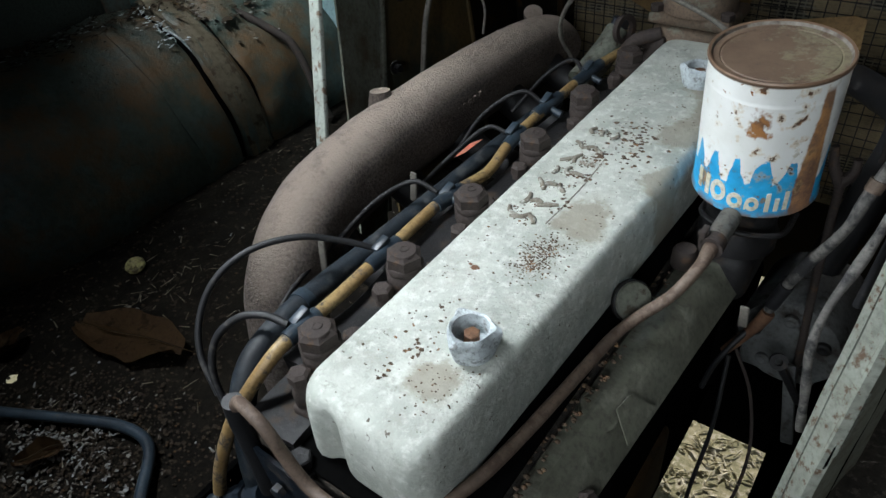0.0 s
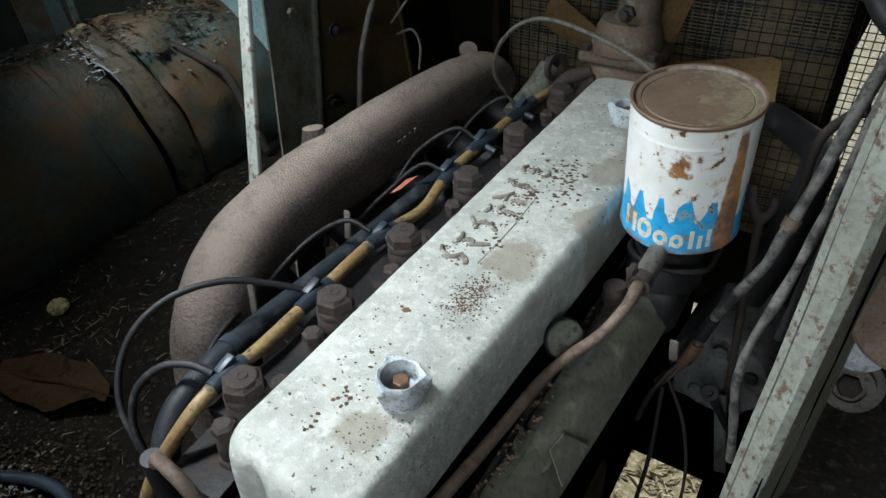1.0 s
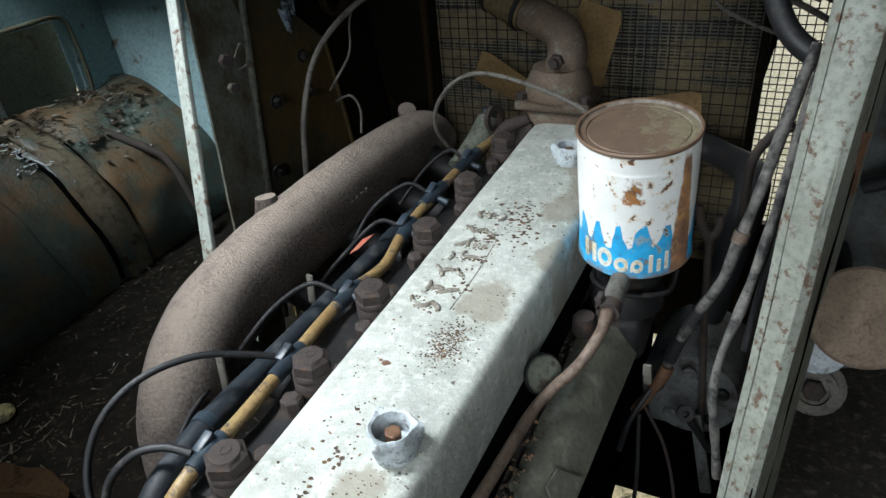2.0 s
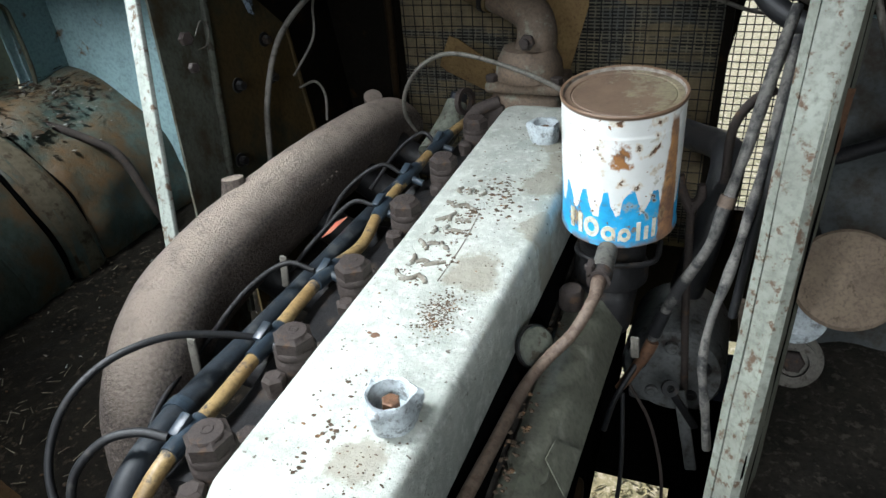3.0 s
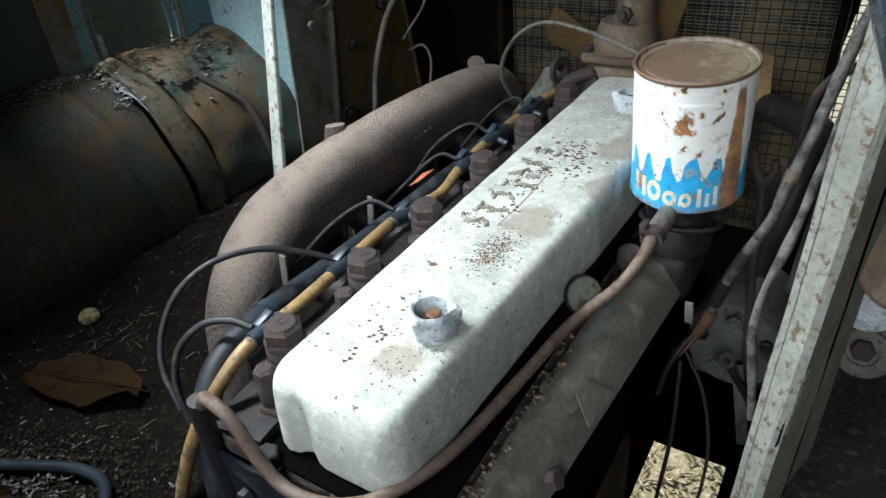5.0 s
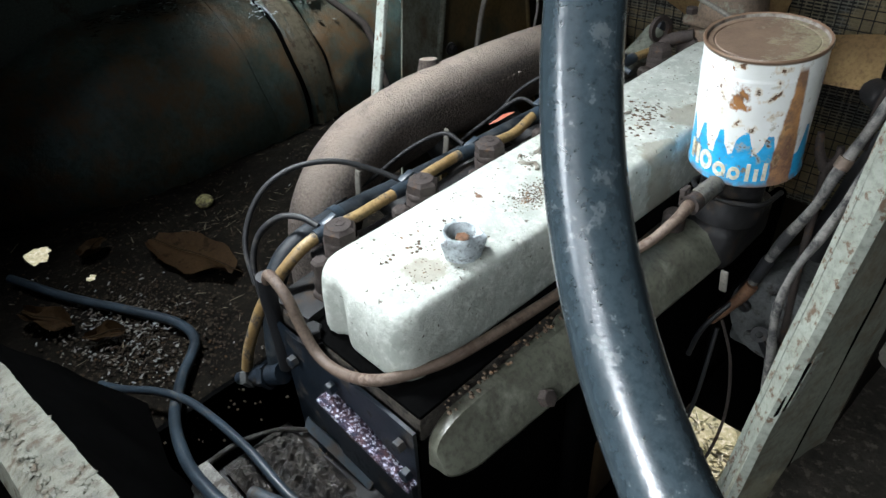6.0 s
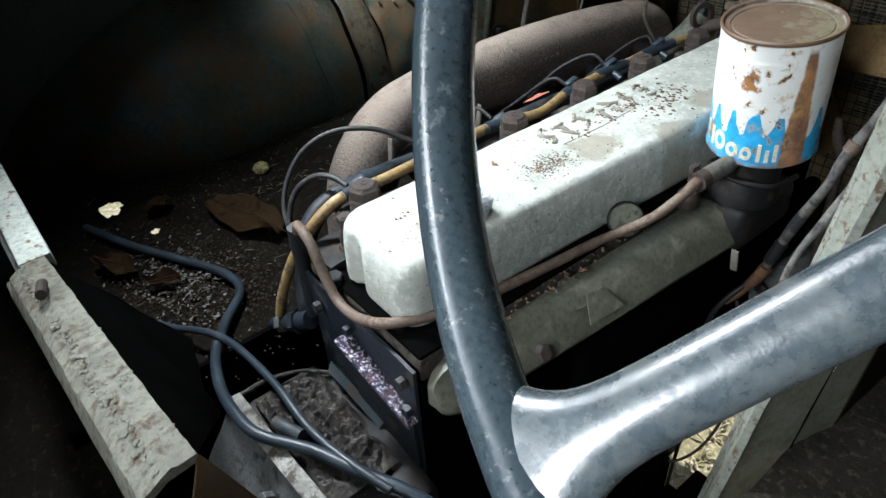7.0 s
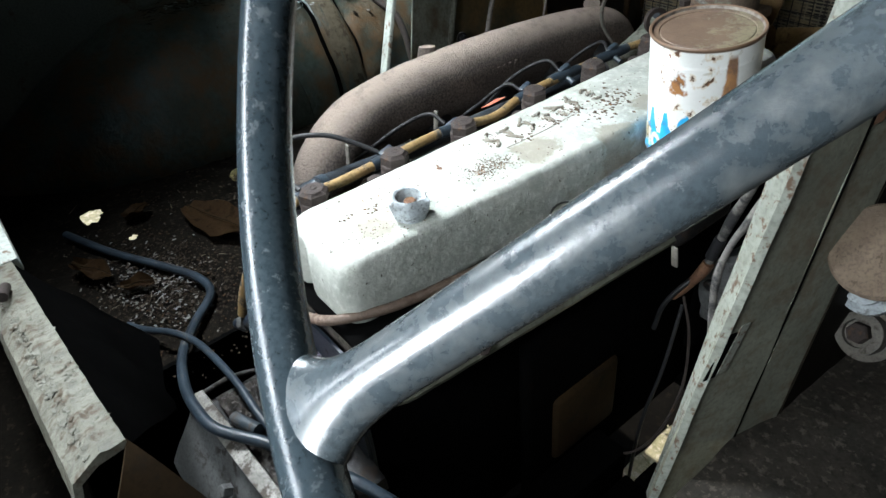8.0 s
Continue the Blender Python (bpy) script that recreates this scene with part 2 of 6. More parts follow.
def tin_material():
    """Old printed tin: white above, a blue band with three peaks below, rust spots, and one broad rust run down the side."""
    m = bpy.data.materials.new("printed_tin")
    N, L, put, op, noise_tex, span, mix = node_kit(m)
    b = N["Principled BSDF"]
    co = N.new("ShaderNodeTexCoord").outputs["Object"]
    sep = N.new("ShaderNodeSeparateXYZ")
    L.new(co, sep.inputs[0])
    Z = sep.outputs["Z"]
    ang = op("ARCTAN2", sep.outputs["X"], op("MULTIPLY", sep.outputs["Y"], -1.0))
    n1, n2 = noise_tex(co, 60, 5, 0.6), noise_tex(co, 28, 8, 0.7)
    col = mix(span(noise_tex(co, 18), 0.35, 0.7), (0.84, 0.85, 0.83), (0.72, 0.73, 0.69))
    col = mix(span(noise_tex(co, 45, 7, 0.7), 0.60, 0.66), col, (0.55, 0.53, 0.45))
    peak = op("ABSOLUTE", op("SUBTRACT", op("FRACT", op("MULTIPLY", op("ADD", op("ADD", ang, op("MULTIPLY", op("SUBTRACT", noise_tex(co, 22, 2, 0.5), 0.5), 0.22)), 1.88), 1 / 0.40)), 0.5))
    height = op("SUBTRACT", op("ADD", 0.083, op("MULTIPLY", op("SUBTRACT", noise_tex(co, 16, 2, 0.5), 0.5), 0.03)), op("MULTIPLY", span(peak, 0.10, 0.40), 0.036))
    blue = span(op("SUBTRACT", op("ADD", height, op("MULTIPLY", op("SUBTRACT", n1, 0.5), 0.024)), Z), -0.0008, 0.0008)
    col = mix(blue, col, mix(span(n2, 0.4, 0.62), (0.03, 0.42, 0.76), (0.02, 0.29, 0.56)))
    col = mix(op("MULTIPLY", span(n2, 0.59, 0.635), span(Z, 0.09, 0.05)), col, (0.14, 0.10, 0.07))
    run = op("MULTIPLY", span(op("SUBTRACT", op("ADD", 0.01, op("MULTIPLY", op("ADD", n2, op("MULTIPLY", span(Z, 0.17, 0.05), 0.9)), 0.16)), op("ABSOLUTE", op("SUBTRACT", ang, 1.06))), -0.01, 0.03), span(Z, 0.176, 0.168))
    col = mix(op("MULTIPLY", run, 0.95), col, mix(span(n2, 0.42, 0.58), (0.46, 0.205, 0.055), (0.19, 0.085, 0.036)))
    spot = span(n2, 0.685, 0.72)
    core = op("POWER", op("MULTIPLY", op("SUBTRACT", ang, 0.13), 5.0), 2.0)
    core = op("ADD", core, op("POWER", op("MULTIPLY", op("SUBTRACT", Z, 0.135), 60.0), 2.0))
    core = span(op("ADD", op("SQRT", core), op("MULTIPLY", op("SUBTRACT", n1, 0.5), 4.2)), 0.85, 0.35)
    spot = op("MAXIMUM", spot, core)
    front = span(op("ABSOLUTE", op("SUBTRACT", ang, 0.2)), 0.95, 0.6)
    n3 = noise_tex(co, 62, 3, 0.55)
    spot = op("MAXIMUM", spot, op("MULTIPLY", span(n3, 0.655, 0.69), front))
    spot = op("MAXIMUM", spot, op("MULTIPLY", span(noise_tex(co, 130, 2, 0.5), 0.70, 0.72), front))
    # rust bleeding into the paint round each spot
    bleed = op("MAXIMUM", op("MULTIPLY", span(n3, 0.575, 0.65), front), span(n2, 0.61, 0.69))
    col = mix(op("MULTIPLY", bleed, 0.5), col, (0.56, 0.40, 0.20))
    col = mix(spot, col, mix(span(n1, 0.40, 0.56), (0.33, 0.145, 0.045), (0.10, 0.052, 0.028)))
    rimrust = op("MULTIPLY", span(Z, 0.012, 0.002), span(n1, 0.35, 0.5))
    col = mix(op("MAXIMUM", rimrust, span(Z, 0.180, 0.183)), col, (0.16, 0.10, 0.065))
    L.new(col, b.inputs["Base Color"])
    put(b.inputs["Roughness"], op("ADD", 0.38, op("MULTIPLY", op("MAXIMUM", spot, run), 0.4)))
    bp = N.new("ShaderNodeBump")
    bp.inputs["Strength"].default_value, bp.inputs["Distance"].default_value = 0.25, 0.001
    L.new(op("ADD", n1, op("MULTIPLY", spot, 1.2)), bp.inputs["Height"])
    L.new(bp.outputs["Normal"], b.inputs["Normal"])
    return m


def lid_material():
    """Rusted lid: brown film, yellow-green flakes of old paint over one side, a bare grey rim."""
    m = bpy.data.materials.new("rusted_flaking_lid")
    N, L, put, op, noise_tex, span, mix = node_kit(m)
    b = N["Principled BSDF"]
    co = N.new("ShaderNodeTexCoord").outputs["Object"]
    sep = N.new("ShaderNodeSeparateXYZ")
    L.new(co, sep.inputs[0])
    X, Y = sep.outputs["X"], sep.outputs["Y"]
    rad = op("SQRT", op("ADD", op("POWER", X, 2.0), op("POWER", Y, 2.0)))
    grain = noise_tex(co, 160, 5, 0.7)
    col = mix(span(noise_tex(co, 24, 6, 0.65), 0.36, 0.66), (0.165, 0.112, 0.076), (0.105, 0.068, 0.046))
    side = span(op("ADD", X, op("MULTIPLY", Y, 0.3)), -0.03, 0.055)
    flake = span(op("ADD", noise_tex(co, 48, 8, 0.72), op("MULTIPLY", side, 0.22)), 0.62, 0.70)
    col = mix(op("MULTIPLY", flake, 0.55), col, mix(span(grain, 0.4, 0.6), (0.30, 0.285, 0.18), (0.20, 0.185, 0.12)))
    col = mix(span(grain, 0.58, 0.70), col, (0.075, 0.050, 0.036))
    col = mix(span(rad, 0.0705, 0.0725), col, mix(span(noise_tex(co, 60, 5, 0.6), 0.4, 0.6), (0.24, 0.22, 0.19), (0.10, 0.075, 0.058)))
    L.new(col, b.inputs["Base Color"])
    put(b.inputs["Roughness"], op("SUBTRACT", 0.58, op("MULTIPLY", flake, 0.1)))
    bp = N.new("ShaderNodeBump")
    bp.inputs["Strength"].default_value, bp.inputs["Distance"].default_value = 0.5, 0.0015
    L.new(op("ADD", grain, op("MULTIPLY", flake, 0.8)), bp.inputs["Height"])
    L.new(bp.outputs["Normal"], b.inputs["Normal"])
    return m


def radiator_material():
    """Dust-caked core: rows of short dark slots between strips of mud."""
    m = bpy.data.materials.new("slotted_radiator_core")
    N, L, put, op, noise_tex, span, mix = node_kit(m)
    b = N["Principled BSDF"]
    co = N.new("ShaderNodeTexCoord").outputs["Object"]
    sep = N.new("ShaderNodeSeparateXYZ")
    L.new(co, sep.inputs[0])
    fin = op("ABSOLUTE", op("SUBTRACT", op("FRACT", op("MULTIPLY", sep.outputs["Z"], 1 / 0.0074)), 0.5))
    row = op("ABSOLUTE", op("SUBTRACT", op("FRACT", op("MULTIPLY", op("ADD", sep.outputs["X"], op("MULTIPLY", op("SUBTRACT", noise_tex(co, 40, 2, 0.5), 0.5), 0.010)), 1 / 0.0162)), 0.5))
    slot = op("MULTIPLY", span(fin, 0.20, 0.27), span(row, 0.43, 0.38))
    wide = N.new("ShaderNodeVectorMath")
    wide.operation = "MULTIPLY"
    L.new(co, wide.inputs[0])
    wide.inputs[1].default_value = (0.28, 1.0, 1.0)
    mud = span(noise_tex(wide.outputs[0], 13, 5, 0.6), 0.45, 0.53)
    col = mix(span(noise_tex(co, 22), 0.4, 0.65), (0.22, 0.172, 0.098), (0.14, 0.112, 0.068))
    col = mix(span(mud, 0.2, 0.8), mix(span(noise_tex(co, 9), 0.4, 0.6), (0.20, 0.172, 0.115), (0.10, 0.104, 0.094)), col)
    col = mix(op("MULTIPLY", slot, op("SUBTRACT", 1.0, op("MULTIPLY", mud, 0.93))), col, (0.012, 0.011, 0.009))
    L.new(col, b.inputs["Base Color"])
    b.inputs["Roughness"].default_value = 0.9
    bp = N.new("ShaderNodeBump")
    bp.inputs["Strength"].default_value, bp.inputs["Distance"].default_value = 0.6, 0.003
    L.new(op("ADD", noise_tex(co, 120), op("MULTIPLY", slot, -1.0)), bp.inputs["Height"])
    L.new(bp.outputs["Normal"], b.inputs["Normal"])
    return m


M_COVER = cover_material()
M_TIN = tin_material()
M_CORE = radiator_material()
M_TINLID = lid_material()
M_LETTER = surface("white_print", (0.80, 0.80, 0.74), (0.66, 0.60, 0.42), (0.20, 0.11, 0.05), 30, 0.62, 60, 0.45, bump=0.1)
M_OXIDE = surface("oxidised_alloy", (0.52, 0.58, 0.60), (0.36, 0.40, 0.42), (0.20, 0.21, 0.21), 40, 0.56, 70, 0.5, 0.0, 0.5, 260)
M_COPPER = surface("copper_fitting", (0.20, 0.105, 0.060), (0.12, 0.064, 0.040), (0.084, 0.056, 0.035), 30, 0.62, 60, 0.5, 0.3, 0.3, 200)
M_WIRE = surface("grey_wire", (0.144, 0.132, 0.112), (0.092, 0.084, 0.0704), (0.048, 0.04, 0.032), 30, 0.6, 60, 0.7, 0.0, 0.3, 200)
M_LEAF = surface("dead_leaf", (0.0572, 0.03146, 0.01287), (0.04004, 0.02145, 0.008584), (0.02288, 0.01287, 0.00572), 14, 0.6, 40, 0.7, 0.0, 0.4, 150, gloss=0.15)
M_STRAW = surface("dry_straw", (0.168, 0.152, 0.112), (0.104, 0.084, 0.052), (0.048, 0.032, 0.02), 30, 0.55, 60, 0.8, 0.0, 0.2, 200)
M_CHIP = surface("paint_flakes", (0.27, 0.29, 0.295), (0.1072, 0.08288, 0.05362), (0.03413, 0.02438, 0.01706), 40, 0.5, 55, 0.7, 0.0, 0.2, 200)
M_GRIT = surface("brown_grit", (0.12, 0.085, 0.06), (0.065, 0.047, 0.033), (0.20, 0.115, 0.06), 60, 0.58, 90, 0.85, 0.0, 0.3, 300, gloss=0.2)
# The pale blue patches paint glints on the wet oil.
M_OIL = surface("oil_ledge_with_glints", (0.20, 0.11, 0.12), (0.06, 0.07, 0.13), (0.55, 0.55, 0.66), 60, 0.55, 190, 0.16, 0.6, 1.0, 240, spot_rough=0.12, depth=0.004)
M_STEELBLUE = surface("dark_blue_paint", (0.010, 0.017, 0.027), (0.005, 0.008, 0.012), (0.035, 0.03, 0.026), 10, 0.60, 24, 0.45, 0.0, 0.3, 150)
M_WOODY = surface("grainy_brown_disc", (0.2025, 0.15, 0.105), (0.1425, 0.105, 0.075), (0.09, 0.0675, 0.045), 30, 0.62, 90, 0.8, 0.0, 0.7, 220)
# Near black: shade put into block, apron and gap sheets; also seams, header.
M_SHADEBLACK = surface("shade_and_seam_black", (0.003, 0.003, 0.003), (0.002, 0.002, 0.002), (0.009, 0.006, 0.004), 10, 0.68, 30, 0.9, 0.0, 0.3, 120, gloss=0.0)
# Dark rust; on the starter box the tone also carries shade.
M_DIMRUST = surface("dark_rust_and_shade", (0.0275, 0.01595, 0.00605), (0.0165, 0.0099, 0.0044), (0.011, 0.00825, 0.0055), 10, 0.6, 24, 0.85, 0.0, 0.4, 140, gloss=0.12)
M_DUSTY = surface("dusty_brown_iron", (0.15, 0.105, 0.072), (0.09, 0.066, 0.048), (0.16, 0.155, 0.12), 12, 0.6, 26, 0.8, 0.0, 0.5, 160)
M_BAR = surface("flaking_green_paint", (0.176, 0.176, 0.142), (0.108, 0.106, 0.082), (0.080, 0.062, 0.042), 12, 0.56, 60, 0.55, 0.0, 1.0, 70, edge=0.06, depth=0.0032)
M_GREYCAST = surface("grey_aluminium_casting", (0.105, 0.11, 0.11), (0.06, 0.062, 0.06), (0.035, 0.03, 0.027), 12, 0.58, 26, 0.6, 0.0, 0.5, 160, gloss=0.3)
M_WESTWALL = surface("green_grey_paint", (0.075, 0.085, 0.0775), (0.05, 0.0575, 0.0525), (0.035, 0.0225, 0.0125), 4, 0.62, 14, 0.7, gloss=0.2)
M_CRUMB = surface("dark_crumbs", (0.0385, 0.0294, 0.021), (0.021, 0.0161, 0.0119), (0.063, 0.035, 0.0175), 60, 0.6, 90, 0.9, 0.0, 0.3, 300, gloss=0.1)
M_WORNMARK = surface("gritty_raised_marks", (0.24, 0.225, 0.185), (0.13, 0.105, 0.078), (0.40, 0.41, 0.37), 60, 0.58, 80, 0.6, 0.0, 0.6, 260)
M_HEADDIRT = surface("dry_caked_dirt", (0.075, 0.064, 0.052), (0.034, 0.029, 0.024), (0.014, 0.013, 0.013), 26, 0.56, 50, 0.7, 0.0, 1.0, 170, edge=0.06, depth=0.004, gloss=0.3)
M_CAKE = surface("oily_caked_dirt", (0.040, 0.033, 0.027), (0.014, 0.013, 0.013), (0.10, 0.092, 0.080), 34, 0.60, 60, 0.34, 0.0, 1.0, 170, edge=0.05, depth=0.004)
M_PALECAST = surface("pale_worn_alloy", (0.30, 0.29, 0.265), (0.15, 0.145, 0.13), (0.06, 0.05, 0.04), 25, 0.53, 40, 0.45, 0.3, 0.6, 200)
M_FOLDBLUE = surface("grey_blue_worn_paint", (0.036, 0.050, 0.062), (0.018, 0.026, 0.033), (0.05, 0.04, 0.032), 16, 0.56, 30, 0.5, 0.0, 0.5, 160)
M_SIDECASE = surface("oily_green_casing", (0.135, 0.140, 0.108), (0.066, 0.063, 0.048), (0.23, 0.235, 0.19), 7, 0.63, 14, 0.36, 0.0, 0.35, 120, spot_rough=0.6, edge=0.08)
M_POSTBLUE = surface("chipped_grey_green_paint", (0.285, 0.305, 0.262), (0.19, 0.20, 0.168), (0.11, 0.07, 0.045), 14, 0.58, 70, 0.5, 0.0, 0.5, 120, edge=0.04)
M_POSTSIDE = surface("olive_grey_paint", (0.208, 0.216, 0.168), (0.136, 0.14, 0.108), (0.125, 0.095, 0.062), 8, 0.60, 24, 0.6, 0.0, 0.3, 120, edge=0.12)
M_SLEEVE = surface("frayed_grey_sleeve", (0.17, 0.16, 0.145), (0.09, 0.086, 0.08), (0.022, 0.022, 0.023), 34, 0.53, 28, 0.7, 0.0, 0.8, 220, edge=0.06)
# Grey lowered so the panel's colour includes the dashboard's shade.
M_FOOTWELL = surface("grey_footwell_paint_shade", (0.075, 0.084, 0.084), (0.045, 0.050, 0.050), (0.040, 0.031, 0.022), 6, 0.56, 16, 0.65, 0.0, 0.4, 120, edge=0.08)
M_RUSTWALL = surface("rust_streaked_paint", (0.20, 0.24, 0.235), (0.13, 0.15, 0.145), (0.17, 0.075, 0.022), 6, 0.50, 9, 0.65, 0.0, 0.3, 120, edge=0.10)
# Black earth tone for the painted shadow under the engine.
M_SHADEGROUND = surface("shaded_earth", (0.0042, 0.0038, 0.003), (0.0025, 0.0022, 0.002), (0.009, 0.0075, 0.0055), 9, 0.6, 40, 0.9, 0.0, 1.0, 60, gloss=0.02)
M_LITTER = surface("dry_leaf_litter", (0.42, 0.38, 0.24), (0.22, 0.20, 0.10), (0.55, 0.50, 0.38), 25, 0.52, 40, 0.85, 0.0, 0.3, 100)
M_BLUEFOIL = surface("bluish_foil", (0.30, 0.36, 0.42), (0.10, 0.13, 0.16), (0.03, 0.035, 0.04), 60, 0.52, 70, 0.35, 0.2, 0.4, 200)
M_FOOTDIRT = surface("trodden_dirt", (0.036, 0.031, 0.025), (0.020, 0.018, 0.015), (0.065, 0.057, 0.046), 12, 0.58, 60, 0.9, 0.0, 1.0, 90, gloss=0.15)
M_RED = surface("red_leaf", (0.55, 0.10, 0.06), (0.42, 0.16, 0.10), None, 40, rough=0.5)
M_CAPY = surface("yellow_cap", (0.3, 0.27, 0.105), (0.165, 0.1425, 0.06), (0.06, 0.045, 0.0225), 50, 0.55, 90, 0.6)

# ---------------------------------------------------------------- mesh helpers
def part(name, bm, material, parent, label=""):
    """Links a bmesh, given in world places, as one mesh object under a thing or part."""
    root = parent
    while root is not None and root.parent is not None:
        root = root.parent
    if root is not None:
        bmesh.ops.translate(bm, vec=-root.location, verts=bm.verts)
    me = bpy.data.meshes.new(name)
    bmesh.ops.recalc_face_normals(bm, faces=bm.faces)
    bm.to_mesh(me)
    bm.free()
    for p in me.polygons:
        p.use_smooth = True
    me.set_sharp_from_angle(angle=radians(38))
    me.materials.append(material)
    ob = new(name, me)
    if parent is not None:
        ob.parent = parent
    if label:
        tagged(ob, label)
    return ob


def thing(name, at, label, category, group="", kind=""):
    ob = new(name)
    ob.empty_display_size = 0.02
    ob.location = at
    return tagged(ob, label, category, group, kind)


def solid(name, bm, material, label, category, group="", kind=""):
    """A thing or a piece of the setting that is one mesh."""
    ob = part(name, bm, material, None)
    return tagged(ob, label, category, group, kind)


def joined(*bms):
    out = bmesh.new()
    for b in bms:
        me = bpy.data.meshes.new("tmp")
        b.to_mesh(me)
        b.free()
        out.from_mesh(me)
        bpy.data.meshes.remove(me)
    return out


def moved(bm, m):
    bmesh.ops.transform(bm, matrix=m, verts=bm.verts)
    return bm


def box(x0, x1, y0, y1, z0, z1, bevel=0.003, seg=2):
    bm = bmesh.new()
    bmesh.ops.create_cube(bm, size=1.0)
    for v in bm.verts:
        v.co = Vector(((x0, x1)[v.co.x > 0], (y0, y1)[v.co.y > 0], (z0, z1)[v.co.z > 0]))
    if bevel:
        bmesh.ops.bevel(bm, geom=bm.edges[:], offset=bevel, segments=seg, affect="EDGES", profile=0.5)
    return bm


def beam(a, b, w, h, up=(0, 0, 1), bevel=0.002):
    """A bar from a to b, w wide and h high."""
    a, b = Vector(a), Vector(b)
    d = (b - a).normalized()
    s = d.cross(Vector(up)).normalized()
    u = s.cross(d)
    bm = box(-w / 2, w / 2, 0, (b - a).length, -h / 2, h / 2, bevel)
    m = Matrix((s, d, u)).transposed().to_4x4()
    m.translation = a
    return moved(bm, m)


def lathe(profile, n=32, m=None):
    """A turned body: profile of (radius, height), about z."""
    bm = bmesh.new()
    rings = []
    for r, z in profile:
        if r <= 1e-6:
            rings.append([bm.verts.new((0, 0, z))])
        else:
            rings.append([bm.verts.new((r * math.cos(2 * math.pi * i / n), r * math.sin(2 * math.pi * i / n), z)) for i in range(n)])
    for a, b in zip(rings, rings[1:]):
        if len(a) == 1 and len(b) == 1:
            continue
        for i in range(n):
            j = (i + 1) % n
            if len(a) == 1:
                bm.faces.new((a[0], b[i], b[j]))
            elif len(b) == 1:
                bm.faces.new((a[i], a[j], b[0]))
            else:
                bm.faces.new((a[i], a[j], b[j], b[i]))
    return moved(bm, m) if m else bm


def spline(points, step=8):
    pts = [Vector(p) for p in points]
    pts = [2 * pts[0] - pts[1]] + pts + [2 * pts[-1] - pts[-2]]
    out = []
    for i in range(1, len(pts) - 2):
        p0, p1, p2, p3 = pts[i - 1:i + 3]
        for k in range(step):
            t = k / step
            out.append(0.5 * ((2 * p1) + (p2 - p0) * t + (2 * p0 - 5 * p1 + 4 * p2 - p3) * t * t + (3 * p1 - p0 - 3 * p2 + p3) * t ** 3))
    out.append(pts[-2])
    return out


def tube(points, radius, n=14, step=8, wobble=0.0, squash=1.0):
    """A round pipe or cable along a smooth line; radius: one, or one for each point given."""
    line = spline(points, step)
    k = len(line) - 1
    rad = radius if isinstance(radius, (list, tuple)) else [radius] * len(points)
    bm = bmesh.new()
    rings = []
    side = None
    for i, p in enumerate(line):
        d = (line[min(i + 1, k)] - line[max(i - 1, 0)]).normalized()
        if side is None:
            side = d.cross(Vector((0, 0, 1)) if abs(d.z) < 0.9 else Vector((1, 0, 0))).normalized()
        side = (side - d * side.dot(d)).normalized()
        up = side.cross(d)
        f = i / k * (len(rad) - 1)
        j = min(int(f), len(rad) - 2)
        r = rad[j] + (rad[j + 1] - rad[j]) * (f - j)
        ring = []
        for a in range(n):
            an = 2 * math.pi * a / n
            q = p + side * math.cos(an) * r + up * math.sin(an) * r * squash
            if wobble:
                q += (q - p) * (wobble * noise.noise(q * 22))
            ring.append(bm.verts.new(q))
        rings.append(ring)
    for a, b in zip(rings, rings[1:]):
        for i in range(n):
            j = (i + 1) % n
            bm.faces.new((a[i], a[j], b[j], b[i]))
    bm.faces.new(rings[0])
    bm.faces.new(list(reversed(rings[-1])))
    return bm


def hexagon(r, h, at, axis=(0, 0, 1), turn=0.0, chamfer=0.12):
    """A bolt's head or a nut: six sides with a chamfered crown."""
    c = chamfer * r
    bm = lathe([(0, 0), (r, 0), (r, h - c), (r - c * 1.3, h), (0, h)], 6)
    q = Vector((0, 0, 1)).rotation_difference(Vector(axis)).to_matrix().to_4x4()
    return moved(bm, Matrix.Translation(at) @ q @ Matrix.Rotation(turn, 4, "Z"))


def disc_at(profile, at, axis, n=32):
    q = Vector((0, 0, 1)).rotation_difference(Vector(axis).normalized()).to_matrix().to_4x4()
    return lathe(profile, n, Matrix.Translation(at) @ q)


